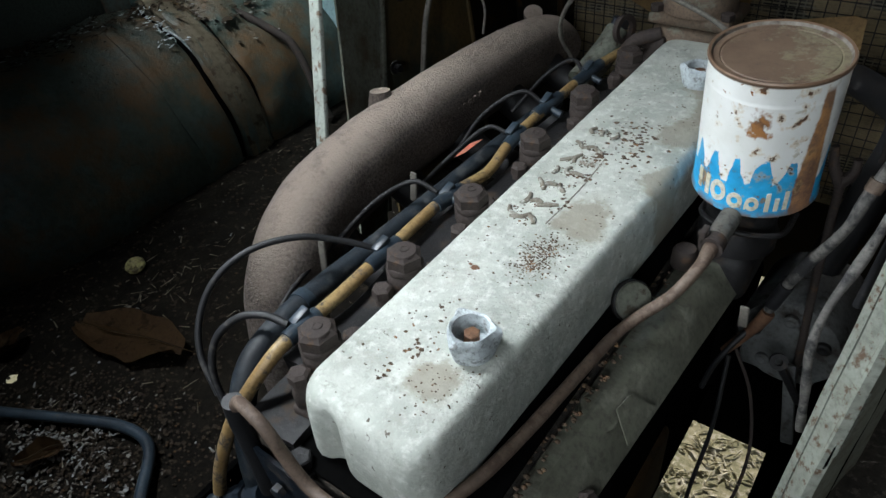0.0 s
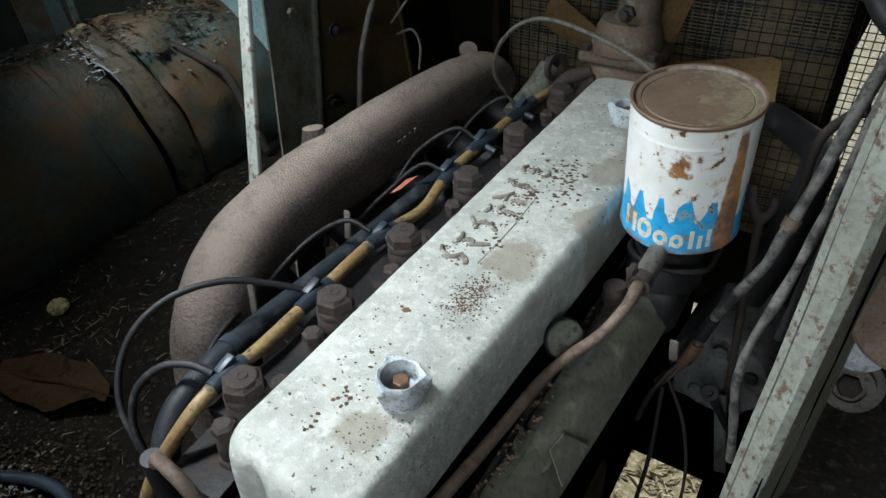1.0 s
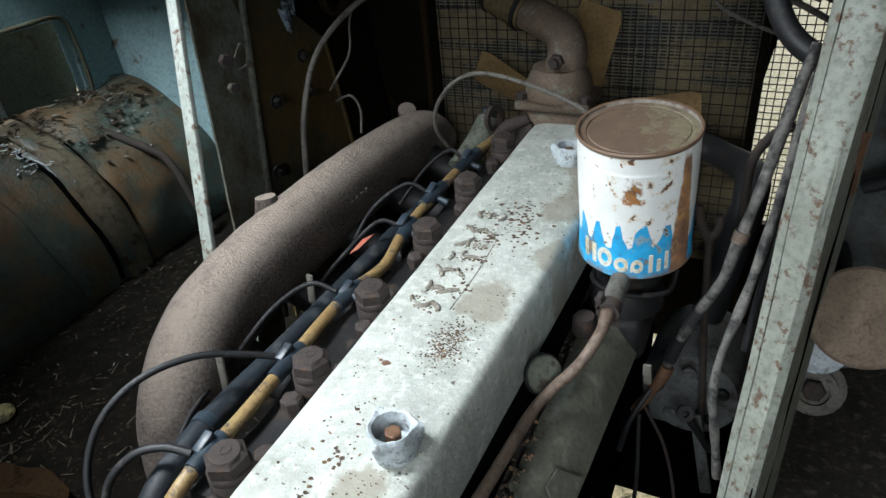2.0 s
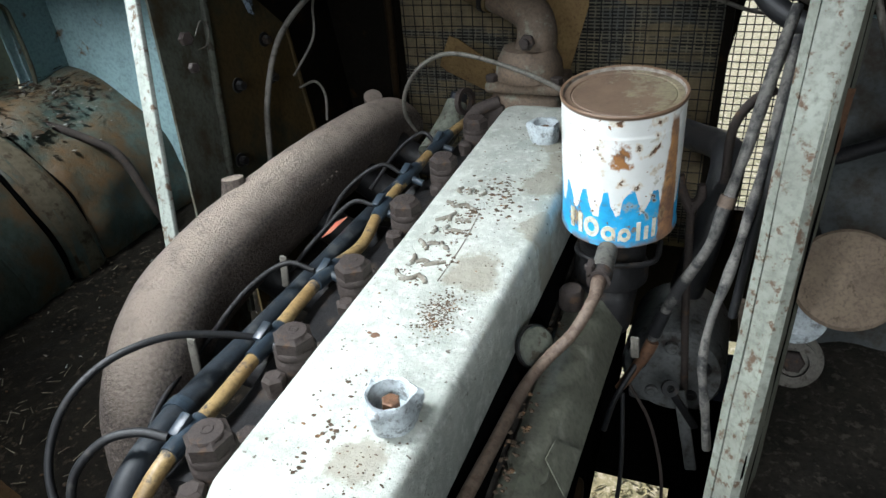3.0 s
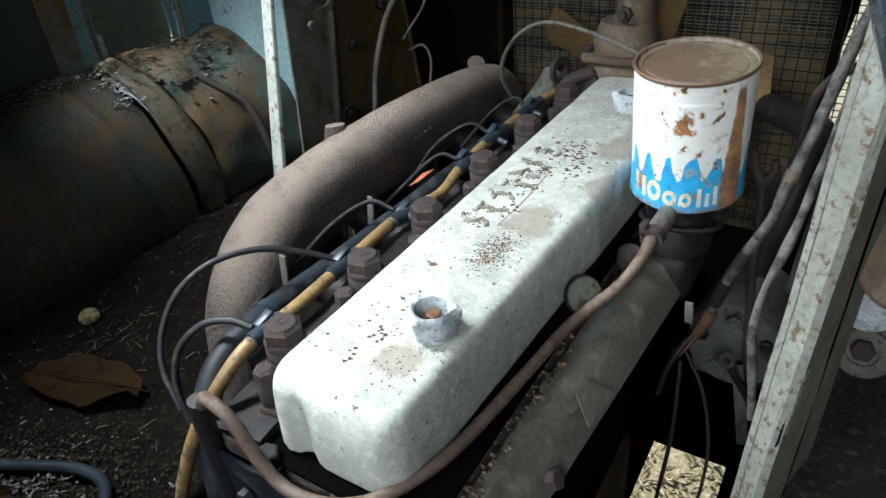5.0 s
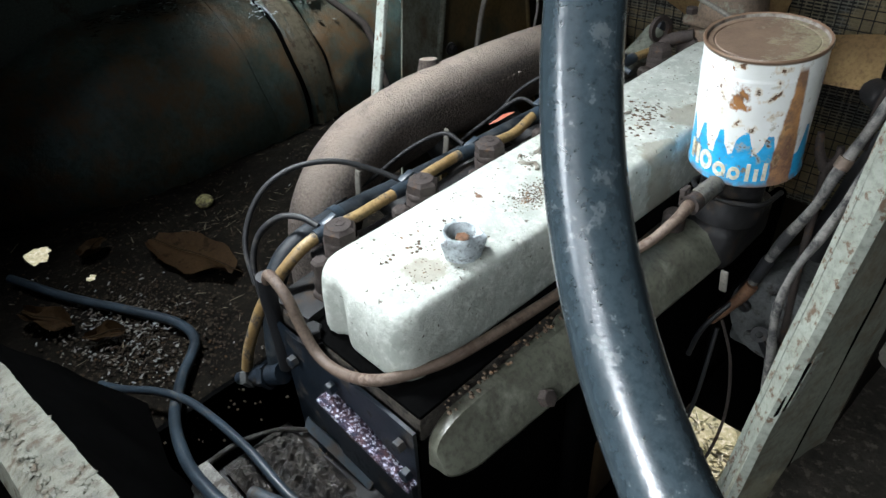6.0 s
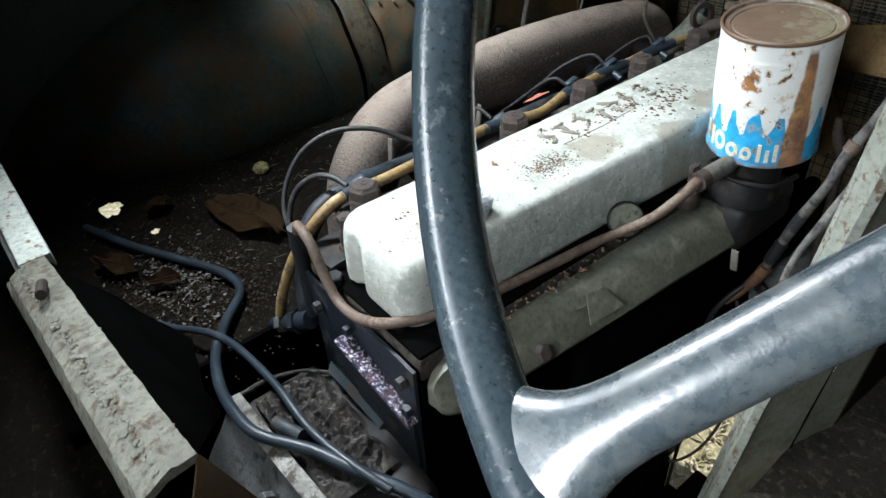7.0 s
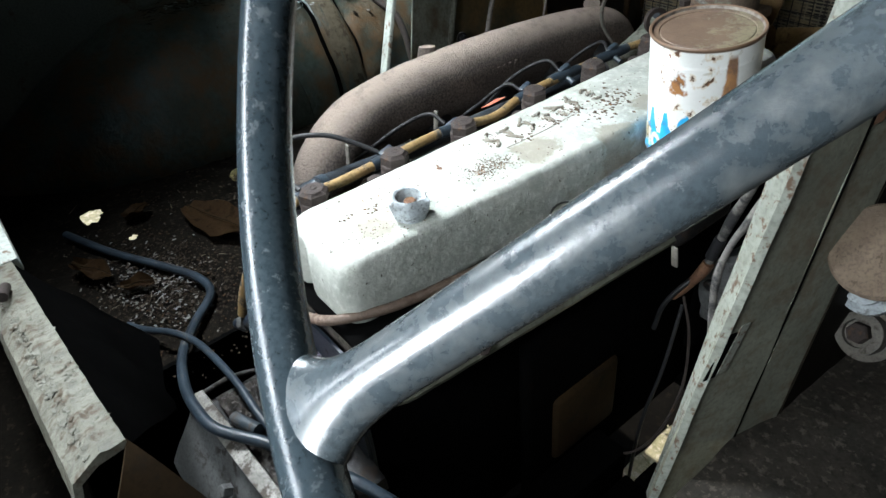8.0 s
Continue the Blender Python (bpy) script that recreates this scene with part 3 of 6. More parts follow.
def sheet(corners, thick, nx=1, ny=1, jitter=0.0, bevel=0.0):
    """A plate between four corners, with thickness, cut into a grid that may be dented."""
    a, b, c, d = [Vector(p) for p in corners]
    nrm = (b - a).cross(d - a).normalized()
    bm = bmesh.new()
    layers = []
    for s in (0, 1):
        g = []
        for j in range(ny + 1):
            row = []
            for i in range(nx + 1):
                u, v = i / nx, j / ny
                p = (a * (1 - u) + b * u) * (1 - v) + (d * (1 - u) + c * u) * v
                if jitter:
                    p = p + nrm * jitter * noise.noise(p * 9)
                row.append(bm.verts.new(p - nrm * thick * s))
            g.append(row)
        layers.append(g)
    f, k = layers
    for j in range(ny):
        for i in range(nx):
            bm.faces.new((f[j][i], f[j][i + 1], f[j + 1][i + 1], f[j + 1][i]))
            bm.faces.new((k[j][i], k[j + 1][i], k[j + 1][i + 1], k[j][i + 1]))
    for i in range(nx):
        bm.faces.new((f[0][i], k[0][i], k[0][i + 1], f[0][i + 1]))
        bm.faces.new((f[ny][i], f[ny][i + 1], k[ny][i + 1], k[ny][i]))
    for j in range(ny):
        bm.faces.new((f[j][0], f[j + 1][0], k[j + 1][0], k[j][0]))
        bm.faces.new((f[j][nx], k[j][nx], k[j + 1][nx], f[j + 1][nx]))
    return bm


# ---------------------------------------------------------------- ground and cab shell
g = bmesh.new()
bmesh.ops.create_grid(g, x_segments=40, y_segments=40, size=60.0)
solid("ground", g, M_GROUND, "dry grass and straw on bare ground", "ground", kind="structure")


def wall_with_hole(name, fixed, at, u0, u1, z0, z1, hu0, hu1, hz0, hz1, thick=0.04, material=M_CAB):
    """A wall across x (fixed 'y') or y (fixed 'x') with one opening through it."""
    bits = [(u0, hu0, z0, z1), (hu1, u1, z0, z1), (hu0, hu1, z0, hz0), (hu0, hu1, hz1, z1)]
    bms = []
    for c0, c1, c2, c3 in bits:
        bms.append(box(at, at + thick, c0, c1, c2, c3, 0) if fixed == "x" else box(c0, c1, at, at + thick, c2, c3, 0))
    return solid(name, joined(*bms), material, "dull painted sheet metal wall of the cab", "wall", kind="structure")


# High opening here and both south openings are invented for the added lamps.
wall_with_hole("wall_west", "x", -1.24, -0.80, 0.95, 0.74, 2.40, 0.73, 0.94, 1.78, 2.12, 0.04, M_WESTWALL)
# Unseen panel, added to keep lamp light off the left floor and arch.
solid("rear_light_blocker", box(-0.79, -0.76, -0.76, 0.0, 0.815, 2.40, 0), M_CAB, "unseen panel added to block light behind the engine bay", "wall", kind="structure")
wall_with_hole("wall_west_front", "x", -1.24, 0.952, 1.79, 0.60, 2.40, 1.05, 1.295, 1.145, 1.36, 0.04, M_PANEL)
solid("wall_east", box(1.22, 1.26, -0.80, 1.79, 0.30, 2.40, 0), M_CAB, "dull painted sheet metal wall of the cab", "wall", kind="structure")
wall_with_hole("wall_south", "y", -0.80, -1.20, 0.40, 0.05, 2.40, -0.40, 0.04, 1.79, 2.22)
wall_with_hole("wall_south_right", "y", -0.80, 0.40, 1.22, 0.05, 2.40, 0.43, 0.97, 1.74, 2.12)
# Unseen hanging panel, added to shade the left side.
solid("overhead_light_blocker", joined(box(-0.79, -0.76, 0.001, 0.40, 1.44, 2.40, 0), box(-0.79, -0.76, 0.401, 0.60, 1.53, 2.40, 0), box(-0.79, -0.76, 0.601, 1.095, 1.66, 2.40, 0)), M_CAB, "unseen hanging panel added to shade the left side", "wall", kind="structure")
# The roof opening is invented for the overhead lamp.
solid("ceiling", joined(box(-1.24, -0.74, -0.80, 1.80, 2.401, 2.44, 0), box(-0.46, 1.26, -0.80, 1.80, 2.401, 2.44, 0), box(-0.74, -0.46, -0.80, 0.0, 2.401, 2.44, 0), box(-0.74, -0.46, 0.64, 1.80, 2.401, 2.44, 0)), M_CAB, "dull painted cab roof with an invented lamp opening", "ceiling", kind="structure")
solid("wall_north", joined(sheet([(-1.199, 1.42, 0.60), (-0.475, 1.42, 0.60), (-0.565, 1.42, 1.466), (-1.199, 1.42, 1.466)], 0.012, 14, 12, 0.005),
                           box(0.58, 1.22, 1.42, 1.46, 0.60, 1.62, 0), box(-1.20, 1.22, 1.75, 1.79, 1.62, 2.40, 0)), M_PANEL,
      "blue-grey painted front bulkhead with scratches", "wall", kind="structure")
# The top slab is brought back to y 1.10 to shade the radiator.
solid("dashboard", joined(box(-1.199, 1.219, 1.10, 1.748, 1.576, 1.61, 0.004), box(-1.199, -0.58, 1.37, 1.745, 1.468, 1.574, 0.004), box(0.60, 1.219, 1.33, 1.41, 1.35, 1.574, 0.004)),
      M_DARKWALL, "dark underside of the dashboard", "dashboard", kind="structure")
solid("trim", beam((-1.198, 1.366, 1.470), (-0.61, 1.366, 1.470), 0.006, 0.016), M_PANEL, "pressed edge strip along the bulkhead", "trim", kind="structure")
# front panels round the radiator; the last, low one is added to hide sunlit ground
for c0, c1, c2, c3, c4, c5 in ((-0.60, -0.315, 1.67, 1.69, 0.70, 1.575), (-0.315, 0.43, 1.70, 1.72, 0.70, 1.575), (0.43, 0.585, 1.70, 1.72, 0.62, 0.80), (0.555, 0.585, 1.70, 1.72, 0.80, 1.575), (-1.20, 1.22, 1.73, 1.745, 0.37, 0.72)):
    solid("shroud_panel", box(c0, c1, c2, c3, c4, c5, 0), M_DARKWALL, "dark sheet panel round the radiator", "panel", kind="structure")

# floor with a ragged hole by the wheel arch
def floor_sheet(x0, x1, y0, y1, z, step, hole=None):
    bm = bmesh.new()
    nx, ny = round((x1 - x0) / step), round((y1 - y0) / step)
    grid = {}
    for jj in range(ny + 1):
        for ii in range(nx + 1):
            px, py = x0 + (x1 - x0) * ii / nx, y0 + (y1 - y0) * jj / ny
            grid[ii, jj] = bm.verts.new((px, py, z + 0.010 * noise.noise(Vector((px * 6, py * 6, 0))) + 0.006 * noise.noise(Vector((px * 30, py * 30, 3)))))
    for jj in range(ny):
        for ii in range(nx):
            c = (grid[ii, jj].co + grid[ii + 1, jj + 1].co) / 2
            if hole and any(((c.x - hx) / rx) ** 2 + ((c.y - hy) / ry) ** 2 < 1 + 0.7 * noise.noise(Vector((c.x * 60, c.y * 60, 1))) for hx, hy, rx, ry in hole):
                continue
            bm.faces.new((grid[ii, jj], grid[ii + 1, jj], grid[ii + 1, jj + 1], grid[ii, jj + 1]))
    bm.verts.ensure_lookup_table()
    for v in [v for v in bm.verts if not v.link_faces]:
        bm.verts.remove(v)
    for v in bm.verts:
        for hx, hy, rx, ry in hole or ():
            dx, dy = (v.co.x - hx) / rx, (v.co.y - hy) / ry
            d = math.hypot(dx, dy)
            if v.is_boundary and 0.05 < d < 2.2:
                an = math.atan2(dy, dx)
                k = 0.95 + 0.35 * noise.noise(Vector((math.cos(an) * 1.6, math.sin(an) * 1.6, 2))) + 0.12 * noise.noise(Vector((math.cos(an) * 6, math.sin(an) * 6, 5)))
                v.co.x, v.co.y = hx + rx * k * dx / d, hy + ry * k * dy / d
    return bm


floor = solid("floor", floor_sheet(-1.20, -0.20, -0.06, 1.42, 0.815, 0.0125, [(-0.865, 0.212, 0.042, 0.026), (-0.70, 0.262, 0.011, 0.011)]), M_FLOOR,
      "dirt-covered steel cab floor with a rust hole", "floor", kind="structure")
# Added black strip: stands for the dark gap between floor and engine.
solid("gap_shade_strip", sheet([(-0.196, -0.05, 0.50), (-0.196, 1.42, 0.50), (-0.196, 1.42, 0.832), (-0.196, -0.05, 0.832)], 0.010, 40, 4, 0.003), M_SHADEBLACK, "black strip added for the shade below the floor edge", "floor", kind="structure")
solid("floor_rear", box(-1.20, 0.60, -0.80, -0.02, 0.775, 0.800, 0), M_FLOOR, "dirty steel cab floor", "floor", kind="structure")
solid("floor_driver", floor_sheet(0.525, 1.22, -0.80, 1.42, 0.735, 0.02), M_FOOTDIRT, "dark dirt-caked driver's footwell floor", "floor", kind="structure")

# wheel arch: a pressed quarter drum that rises from the floor against the side wall
ARCH_Y = (0.0, 0.07, 0.146, 0.243, 0.35, 0.45, 0.52, 0.62, 0.80, 1.42)
ARCH_R = (0.02, 0.10, 0.165, 0.232, 0.290, 0.330, 0.350, 0.358, 0.352, 0.350)
bm = bmesh.new()
rows = []
NY, NA = 112, 40
for iy in range(NY + 1):
    y = 1.42 * iy / NY
    ring = []
    for k in range(NA + 1):
        an = radians(-6 + 92 * k / NA)
        r = float(np.interp(y, ARCH_Y, ARCH_R))
        r += 0.006 * math.exp(-((y - 0.88) / 0.008) ** 2) - 0.011 * math.exp(-((y - 0.995) / 0.011) ** 2) + 0.006 * math.exp(-((y - 1.03) / 0.02) ** 2) - 0.008 * math.exp(-((y - 1.09) / 0.008) ** 2)
        if y > 1.10:
            r += 0.02 * noise.noise(Vector((an * 3, y * 9, 4)))
        r += 0.004 * noise.noise(Vector((an * 4, y * 7, 0)))
        ring.append(bm.verts.new((-1.25 + r * math.cos(an), y, 0.825 + r * math.sin(an))))
    rows.append(ring)
for ra, rb in zip(rows, rows[1:]):
    for i in range(NA):
        bm.faces.new((ra[i], ra[i + 1], rb[i + 1], rb[i]))
arch = solid("wheel_arch", bm, M_ARCH, "rusting green-painted wheel arch bulging from the floor", "wheel arch", kind="structure")

for sy, sr, sw, sm, st in ((0.872, 0.3535, 0.0030, M_ARCH, "green painted raised seam across the wheel arch"), (0.989, 0.346, 0.0065, M_SHADEBLACK, "dark sealed seam across the wheel arch"), (1.085, 0.346, 0.0032, M_SHADEBLACK, "dark sealed seam across the wheel arch")):
    solid("arch_seam", tube([(-1.25 + (sr + 0.003 * noise.noise(Vector((q * 0.09, sy * 30, 2)))) * math.cos(radians(q)), sy + 0.012 * noise.noise(Vector((q * 0.05, sy * 20, 7))), 0.825 + (sr - 0.001) * math.sin(radians(q))) for q in range(0, 86, 4)], sw, 8, 3, 0.4), sm, st, "seam", kind="structure")

band = bmesh.new()
rows = []
for q in range(41):
    an = radians(-2 + 88 * q / 40)
    row = []
    for w in range(9):
        yb = 1.006 + 0.066 * w / 8 + 0.006 * noise.noise(Vector((an * 2, 0, 5)))
        rb_ = 0.3545 + 0.0035 * math.sin(math.pi * w / 8) + 0.003 * noise.noise(Vector((an * 5, w, 2)))
        row.append(band.verts.new((-1.25 + rb_ * math.cos(an), yb, 0.825 + rb_ * math.sin(an))))
    rows.append(row)
for ra, rb in zip(rows, rows[1:]):
    for w in range(8):
        band.faces.new((ra[w], ra[w + 1], rb[w + 1], rb[w]))
solid("arch_band", band, M_ARCHBAND, "brown-stained raised band across the wheel arch", "band", kind="structure")

# hatch in the side wall: rubber-edged opening with a loose outer plate behind it
hatch = thing("hatch_seal", (-1.20, 1.19, 1.13), "dull rubber edging round a hatch in the side wall", "seal")
part("edging", tube([(-1.197, 1.10, 1.140), (-1.197, 1.20, 1.132), (-1.197, 1.275, 1.140), (-1.197, 1.308, 1.18), (-1.197, 1.308, 1.30), (-1.197, 1.29, 1.362), (-1.197, 1.18, 1.368), (-1.197, 1.07, 1.362),
                     (-1.197, 1.042, 1.33), (-1.197, 1.040, 1.20), (-1.197, 1.055, 1.150), (-1.197, 1.10, 1.140)], 0.0060, 10, 6), M_POSTDARK, hatch)
plate = thing("hatch_plate", (-1.29, 1.16, 1.10), "loose olive cover plate behind the hatch", "plate")
part("cover_sheet", sheet([(-1.275, 0.96, 1.08), (-1.275, 1.290, 1.08), (-1.275, 1.39, 1.42), (-1.275, 0.96, 1.42)], 0.004, 4, 4, 0.01), M_POSTDARK, plate)
part("latch", box(-1.272, -1.235, 1.05, 1.085, 1.17, 1.23, 0.004), M_OXIDE, plate)

solid("door_pillar", sheet([(-1.190, 0.925, 1.10), (-1.190, 0.985, 1.10), (-1.190, 1.005, 1.70), (-1.190, 0.925, 1.70)], 0.009, 4, 20, 0.004), M_RUSTWALL, "rust-streaked blue-grey door pillar above the wheel arch", "pillar", kind="structure")
# Unseen fin, added to keep the left lamp off the rear arch.
solid("door_light_blocker", box(-1.199, -0.97, 0.690, 0.715, 1.52, 2.20, 0.003), M_CAB, "unseen fin added to keep light off the wheel arch", "panel", kind="structure")
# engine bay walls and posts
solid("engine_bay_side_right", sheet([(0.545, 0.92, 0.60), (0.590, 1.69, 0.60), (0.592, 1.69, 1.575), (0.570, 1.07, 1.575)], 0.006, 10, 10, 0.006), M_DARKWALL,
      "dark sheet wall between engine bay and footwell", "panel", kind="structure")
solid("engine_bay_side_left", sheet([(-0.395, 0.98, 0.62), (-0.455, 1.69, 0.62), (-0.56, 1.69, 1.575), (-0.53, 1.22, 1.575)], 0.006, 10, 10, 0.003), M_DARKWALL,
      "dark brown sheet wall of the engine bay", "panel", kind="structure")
solid("engine_bay_lining", joined(sheet([(-0.387, 0.985, 0.66), (-0.424, 1.415, 0.66), (-0.496, 1.415, 1.30), (-0.517, 1.17, 1.53)], 0.004, 12, 14, 0.002),
                                  beam((-0.424, 1.418, 0.70), (-0.496, 1.418, 1.30), 0.008, 0.010, (0, 1, 0))), M_OCHRE, "ochre-brown painted lining of the engine bay wall", "panel", kind="structure")
post = thing("post", (-0.36, 0.79, 0.82), "pale green painted steel post, flange coloured paler as lit", "post")
# flange takes the lit paint, the web the darker one
part("flange", beam((-0.364, 0.795, 1.055), (-0.535, 1.07, 1.575), 0.027, 0.010, (0, 1, 0)), M_POST, post)
part("web", sheet([(-0.345, 0.83, 0.82), (-0.385, 0.95, 0.82), (-0.533, 1.235, 1.575), (-0.522, 1.075, 1.575)], 0.004, 6, 12, 0.003), M_WEB, post)
part("edge_fold", beam((-0.382, 0.955, 0.86), (-0.530, 1.24, 1.575), 0.010, 0.012, (0, 1, 0)), M_CASING, post)
for px, py, pz, r in ((-0.425, 1.02, 1.372, 0.012), (-0.42, 1.015, 1.325, 0.009)):
    bolt = part("bolt", hexagon(r, 0.012, (px, py, pz), (0.9, -0.35, 0.1)), M_RUST, post)
part("wire_ring", tube([(-0.41, 1.03, 1.375), (-0.405, 1.045, 1.395), (-0.405, 1.06, 1.38), (-0.41, 1.055, 1.355), (-0.415, 1.035, 1.35)], 0.0012, 6, 6), M_WIRE, post)
sidebolts = ((-0.415, 1.115, 1.262), (-0.425, 1.235, 1.24), (-0.435, 1.25, 1.31), (-0.43, 1.09, 1.12))
for px, py, pz in sidebolts:
    solid("bolt", joined(hexagon(0.009, 0.014, (px, py, pz), (1, -0.1, 0)), disc_at([(0, 0), (0.014, 0), (0.014, 0.003), (0, 0.003)], (px - 0.002, py, pz), (1, -0.1, 0), 16)), M_GREASE,
          "small rusty bolt in the engine bay wall", "bolt", "bay wall bolts")

post = thing("post", (0.47, 0.72, 0.62), "chipped pale green steel post beside the driver's footwell", "post")
part("front_face", sheet([(0.4655, 0.712, 0.62), (0.4790, 0.679, 0.62), (0.5225, 0.908, 1.575), (0.4935, 0.909, 1.575)], 0.012, 3, 24, 0.0035), M_POSTBLUE, post)
part("side_face", sheet([(0.4805, 0.681, 0.62), (0.522, 0.825, 0.62), (0.549, 0.978, 1.575), (0.524, 0.909, 1.575)], 0.005, 6, 20, 0.004), M_POSTSIDE, post)
part("crease", beam((0.5225, 0.8285, 0.625), (0.5500, 0.9815, 1.570), 0.0032, 0.004, (0, 1, 0)), M_SHADEBLACK, post, "dark open seam")
part("rear_face", sheet([(0.5225, 0.832, 0.62), (0.545, 0.915, 0.62), (0.570, 1.062, 1.575), (0.550, 0.985, 1.575)], 0.005, 6, 20, 0.004), M_POSTSIDE, post)
part("inner_flange", sheet([(0.4560, 0.724, 0.62), (0.4640, 0.715, 0.62), (0.4925, 0.912, 1.575), (0.4845, 0.922, 1.575)], 0.006, 3, 20, 0.003), M_POSTBLUE, post)
part("slot", sheet([(0.5065, 0.770, 0.93), (0.5105, 0.785, 0.93), (0.5150, 0.815, 1.01), (0.5110, 0.800, 1.01)], 0.002), M_POSTBLUE, post, "torn bright slot edge")
part("slot_hole", sheet([(0.4990, 0.748, 0.925), (0.5050, 0.768, 0.925), (0.5095, 0.795, 1.00), (0.5050, 0.782, 1.00)], 0.0015), M_SHADEBLACK, post, "dark torn slot")

# ---------------------------------------------------------------- radiator, fan and front of the engine
rad = thing("radiator", (0.06, 1.63, 0.70), "dust-caked brown radiator core behind a wire guard", "radiator")
part("core", sheet([(-0.31, 1.625, 0.72), (0.425, 1.625, 0.72), (0.425, 1.625, 1.385), (-0.31, 1.625, 1.385)], 0.05, 20, 20, 0.006), M_CORE, rad)
part("header_tank", box(-0.304, 0.417, 1.592, 1.69, 1.387, 1.574, 0.012), M_SHADEBLACK, rad)
part("side_channel", box(-0.335, -0.305, 1.59, 1.69, 0.70, 1.48, 0.004), M_DARKWALL, rad)
part("side_channel", box(0.418, 0.436, 1.60, 1.69, 0.70, 1.48, 0.004), M_DARKWALL, rad)
for i in range(30):
    x = -0.292 + 0.0243 * i
    part("guard_wire", tube([(x + random.uniform(-0.002, 0.002), 1.612 + random.uniform(-0.003, 0.003), 0.74 + 0.161 * q) for q in range(5)], 0.0012, 5, 3), M_GREASE, rad)
for i in range(26):
    z = 0.76 + 0.0245 * i
    part("guard_wire", tube([(-0.30 + 0.18 * q, 1.612 + random.uniform(-0.004, 0.004), z + random.uniform(-0.003, 0.003)) for q in range(5)], 0.0012, 5, 3), M_GREASE, rad)

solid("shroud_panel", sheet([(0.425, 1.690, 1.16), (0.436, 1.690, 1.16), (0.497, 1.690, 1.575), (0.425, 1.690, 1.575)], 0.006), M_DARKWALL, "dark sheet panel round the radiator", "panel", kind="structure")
mesh = thing("grille_mesh", (0.495, 1.70, 0.80), "square wire mesh grille with daylight behind", "grille")
for i in range(9):
    x = 0.432 + 0.0162 * i
    part("wire", tube([(x, 1.705, 0.80), (x + random.uniform(-0.001, 0.001), 1.703, 1.18), (x, 1.705, 1.575)], 0.0014, 6, 4), M_GREASE, mesh)
for i in range(48):
    z = 0.806 + 0.0162 * i
    part("wire", tube([(0.428, 1.706, z), (0.49, 1.704, z + random.uniform(-0.001, 0.001)), (0.558, 1.706, z)], 0.0014, 6, 3), M_GREASE, mesh)

FC = Vector((0.075, 1.505, 1.10))
fan = thing("cooling_fan", FC, "dusty ochre-brown engine cooling fan with broad blades", "fan")
part("hub", disc_at([(0, -0.03), (0.05, -0.03), (0.055, 0.0), (0.055, 0.02), (0, 0.02)], FC, (0, -1, 0)), M_FAN, fan)


def fan_blade(angle):
    """A broad blade, twisted about its spine, with rounded tip corners."""
    bm = bmesh.new()
    n, k = 10, 6
    layers = []
    for s in (0, 1):
        grid = []
        for i in range(n + 1):
            u = i / n
            r = 0.045 + 0.215 * u
            w = 0.040 + 0.016 * u
            if u > 0.9:
                w *= 0.86
            row = []
            for j in range(k + 1):
                v = -1 + 2 * j / k
                tw = radians(32 - 8 * u)
                q = Vector((w * v * math.cos(tw), -w * v * math.sin(tw) + 0.006 * v * v + 0.0025 * s, r))
                row.append(bm.verts.new(q))
            grid.append(row)
        layers.append(grid)
    f0, f1 = layers
    for i in range(n):
        for j in range(k):
            bm.faces.new((f0[i][j], f0[i][j + 1], f0[i + 1][j + 1], f0[i + 1][j]))
            bm.faces.new((f1[i][j], f1[i + 1][j], f1[i + 1][j + 1], f1[i][j + 1]))
    for i in range(n):
        bm.faces.new((f0[i][0], f0[i + 1][0], f1[i + 1][0], f1[i][0]))
        bm.faces.new((f0[i][k], f1[i][k], f1[i + 1][k], f0[i + 1][k]))
    for j in range(k):
        bm.faces.new((f0[n][j], f0[n][j + 1], f1[n][j + 1], f1[n][j]))
    return moved(bm, Matrix.Translation(FC) @ Matrix.Rotation(angle, 4, "Y"))


for k in range(5):
    part("blade", fan_blade(radians(10 + 72 * k)), M_FAN, fan)

def flakes_on(n, xs, ys, size, z):
    """Flat crumbs strewn over a strip."""
    bm = bmesh.new()
    for _ in range(n):
        x, y, s = random.uniform(*xs), random.uniform(*ys), size * random.uniform(0.4, 1.4)
        an = random.uniform(0, 6.28)
        lo = [bm.verts.new((x + s * math.cos(an + q * 1.257), y + s * random.uniform(0.6, 1.1) * math.sin(an + q * 1.257), z)) for q in range(5)]
        top = bm.verts.new((x, y, z + s * random.uniform(0.4, 0.9)))
        for i in range(5):
            bm.faces.new((lo[i], lo[(i + 1) % 5], top))
    return bm


# ---------------------------------------------------------------- engine
eng = thing("engine", (0.1, 0.8, 0.52), "greasy black six-cylinder diesel engine with rusty fittings", "engine")
# block carries the shade below the casing in its near-black colour
part("block", box(-0.045, 0.243, 0.34, 1.34, 0.50, 1.03, 0.01), M_SHADEBLACK, eng)
part("cylinder_head", box(-0.062, 0.243, 0.345, 1.35, 1.032, 1.072, 0.006), M_HEADDIRT, eng, "dirt-caked cylinder head")
part("injector_gallery", sheet([(-0.040, 0.415, 1.118), (0.033, 0.415, 1.135), (0.033, 1.31, 1.135), (-0.040, 1.31, 1.118)], 0.055, 6, 70, 0.012), M_GREASE, eng)
part("gasket_lip", box(0.012, 0.243, 0.346, 1.345, 1.0725, 1.079, 0.002), M_SHADEBLACK, eng)
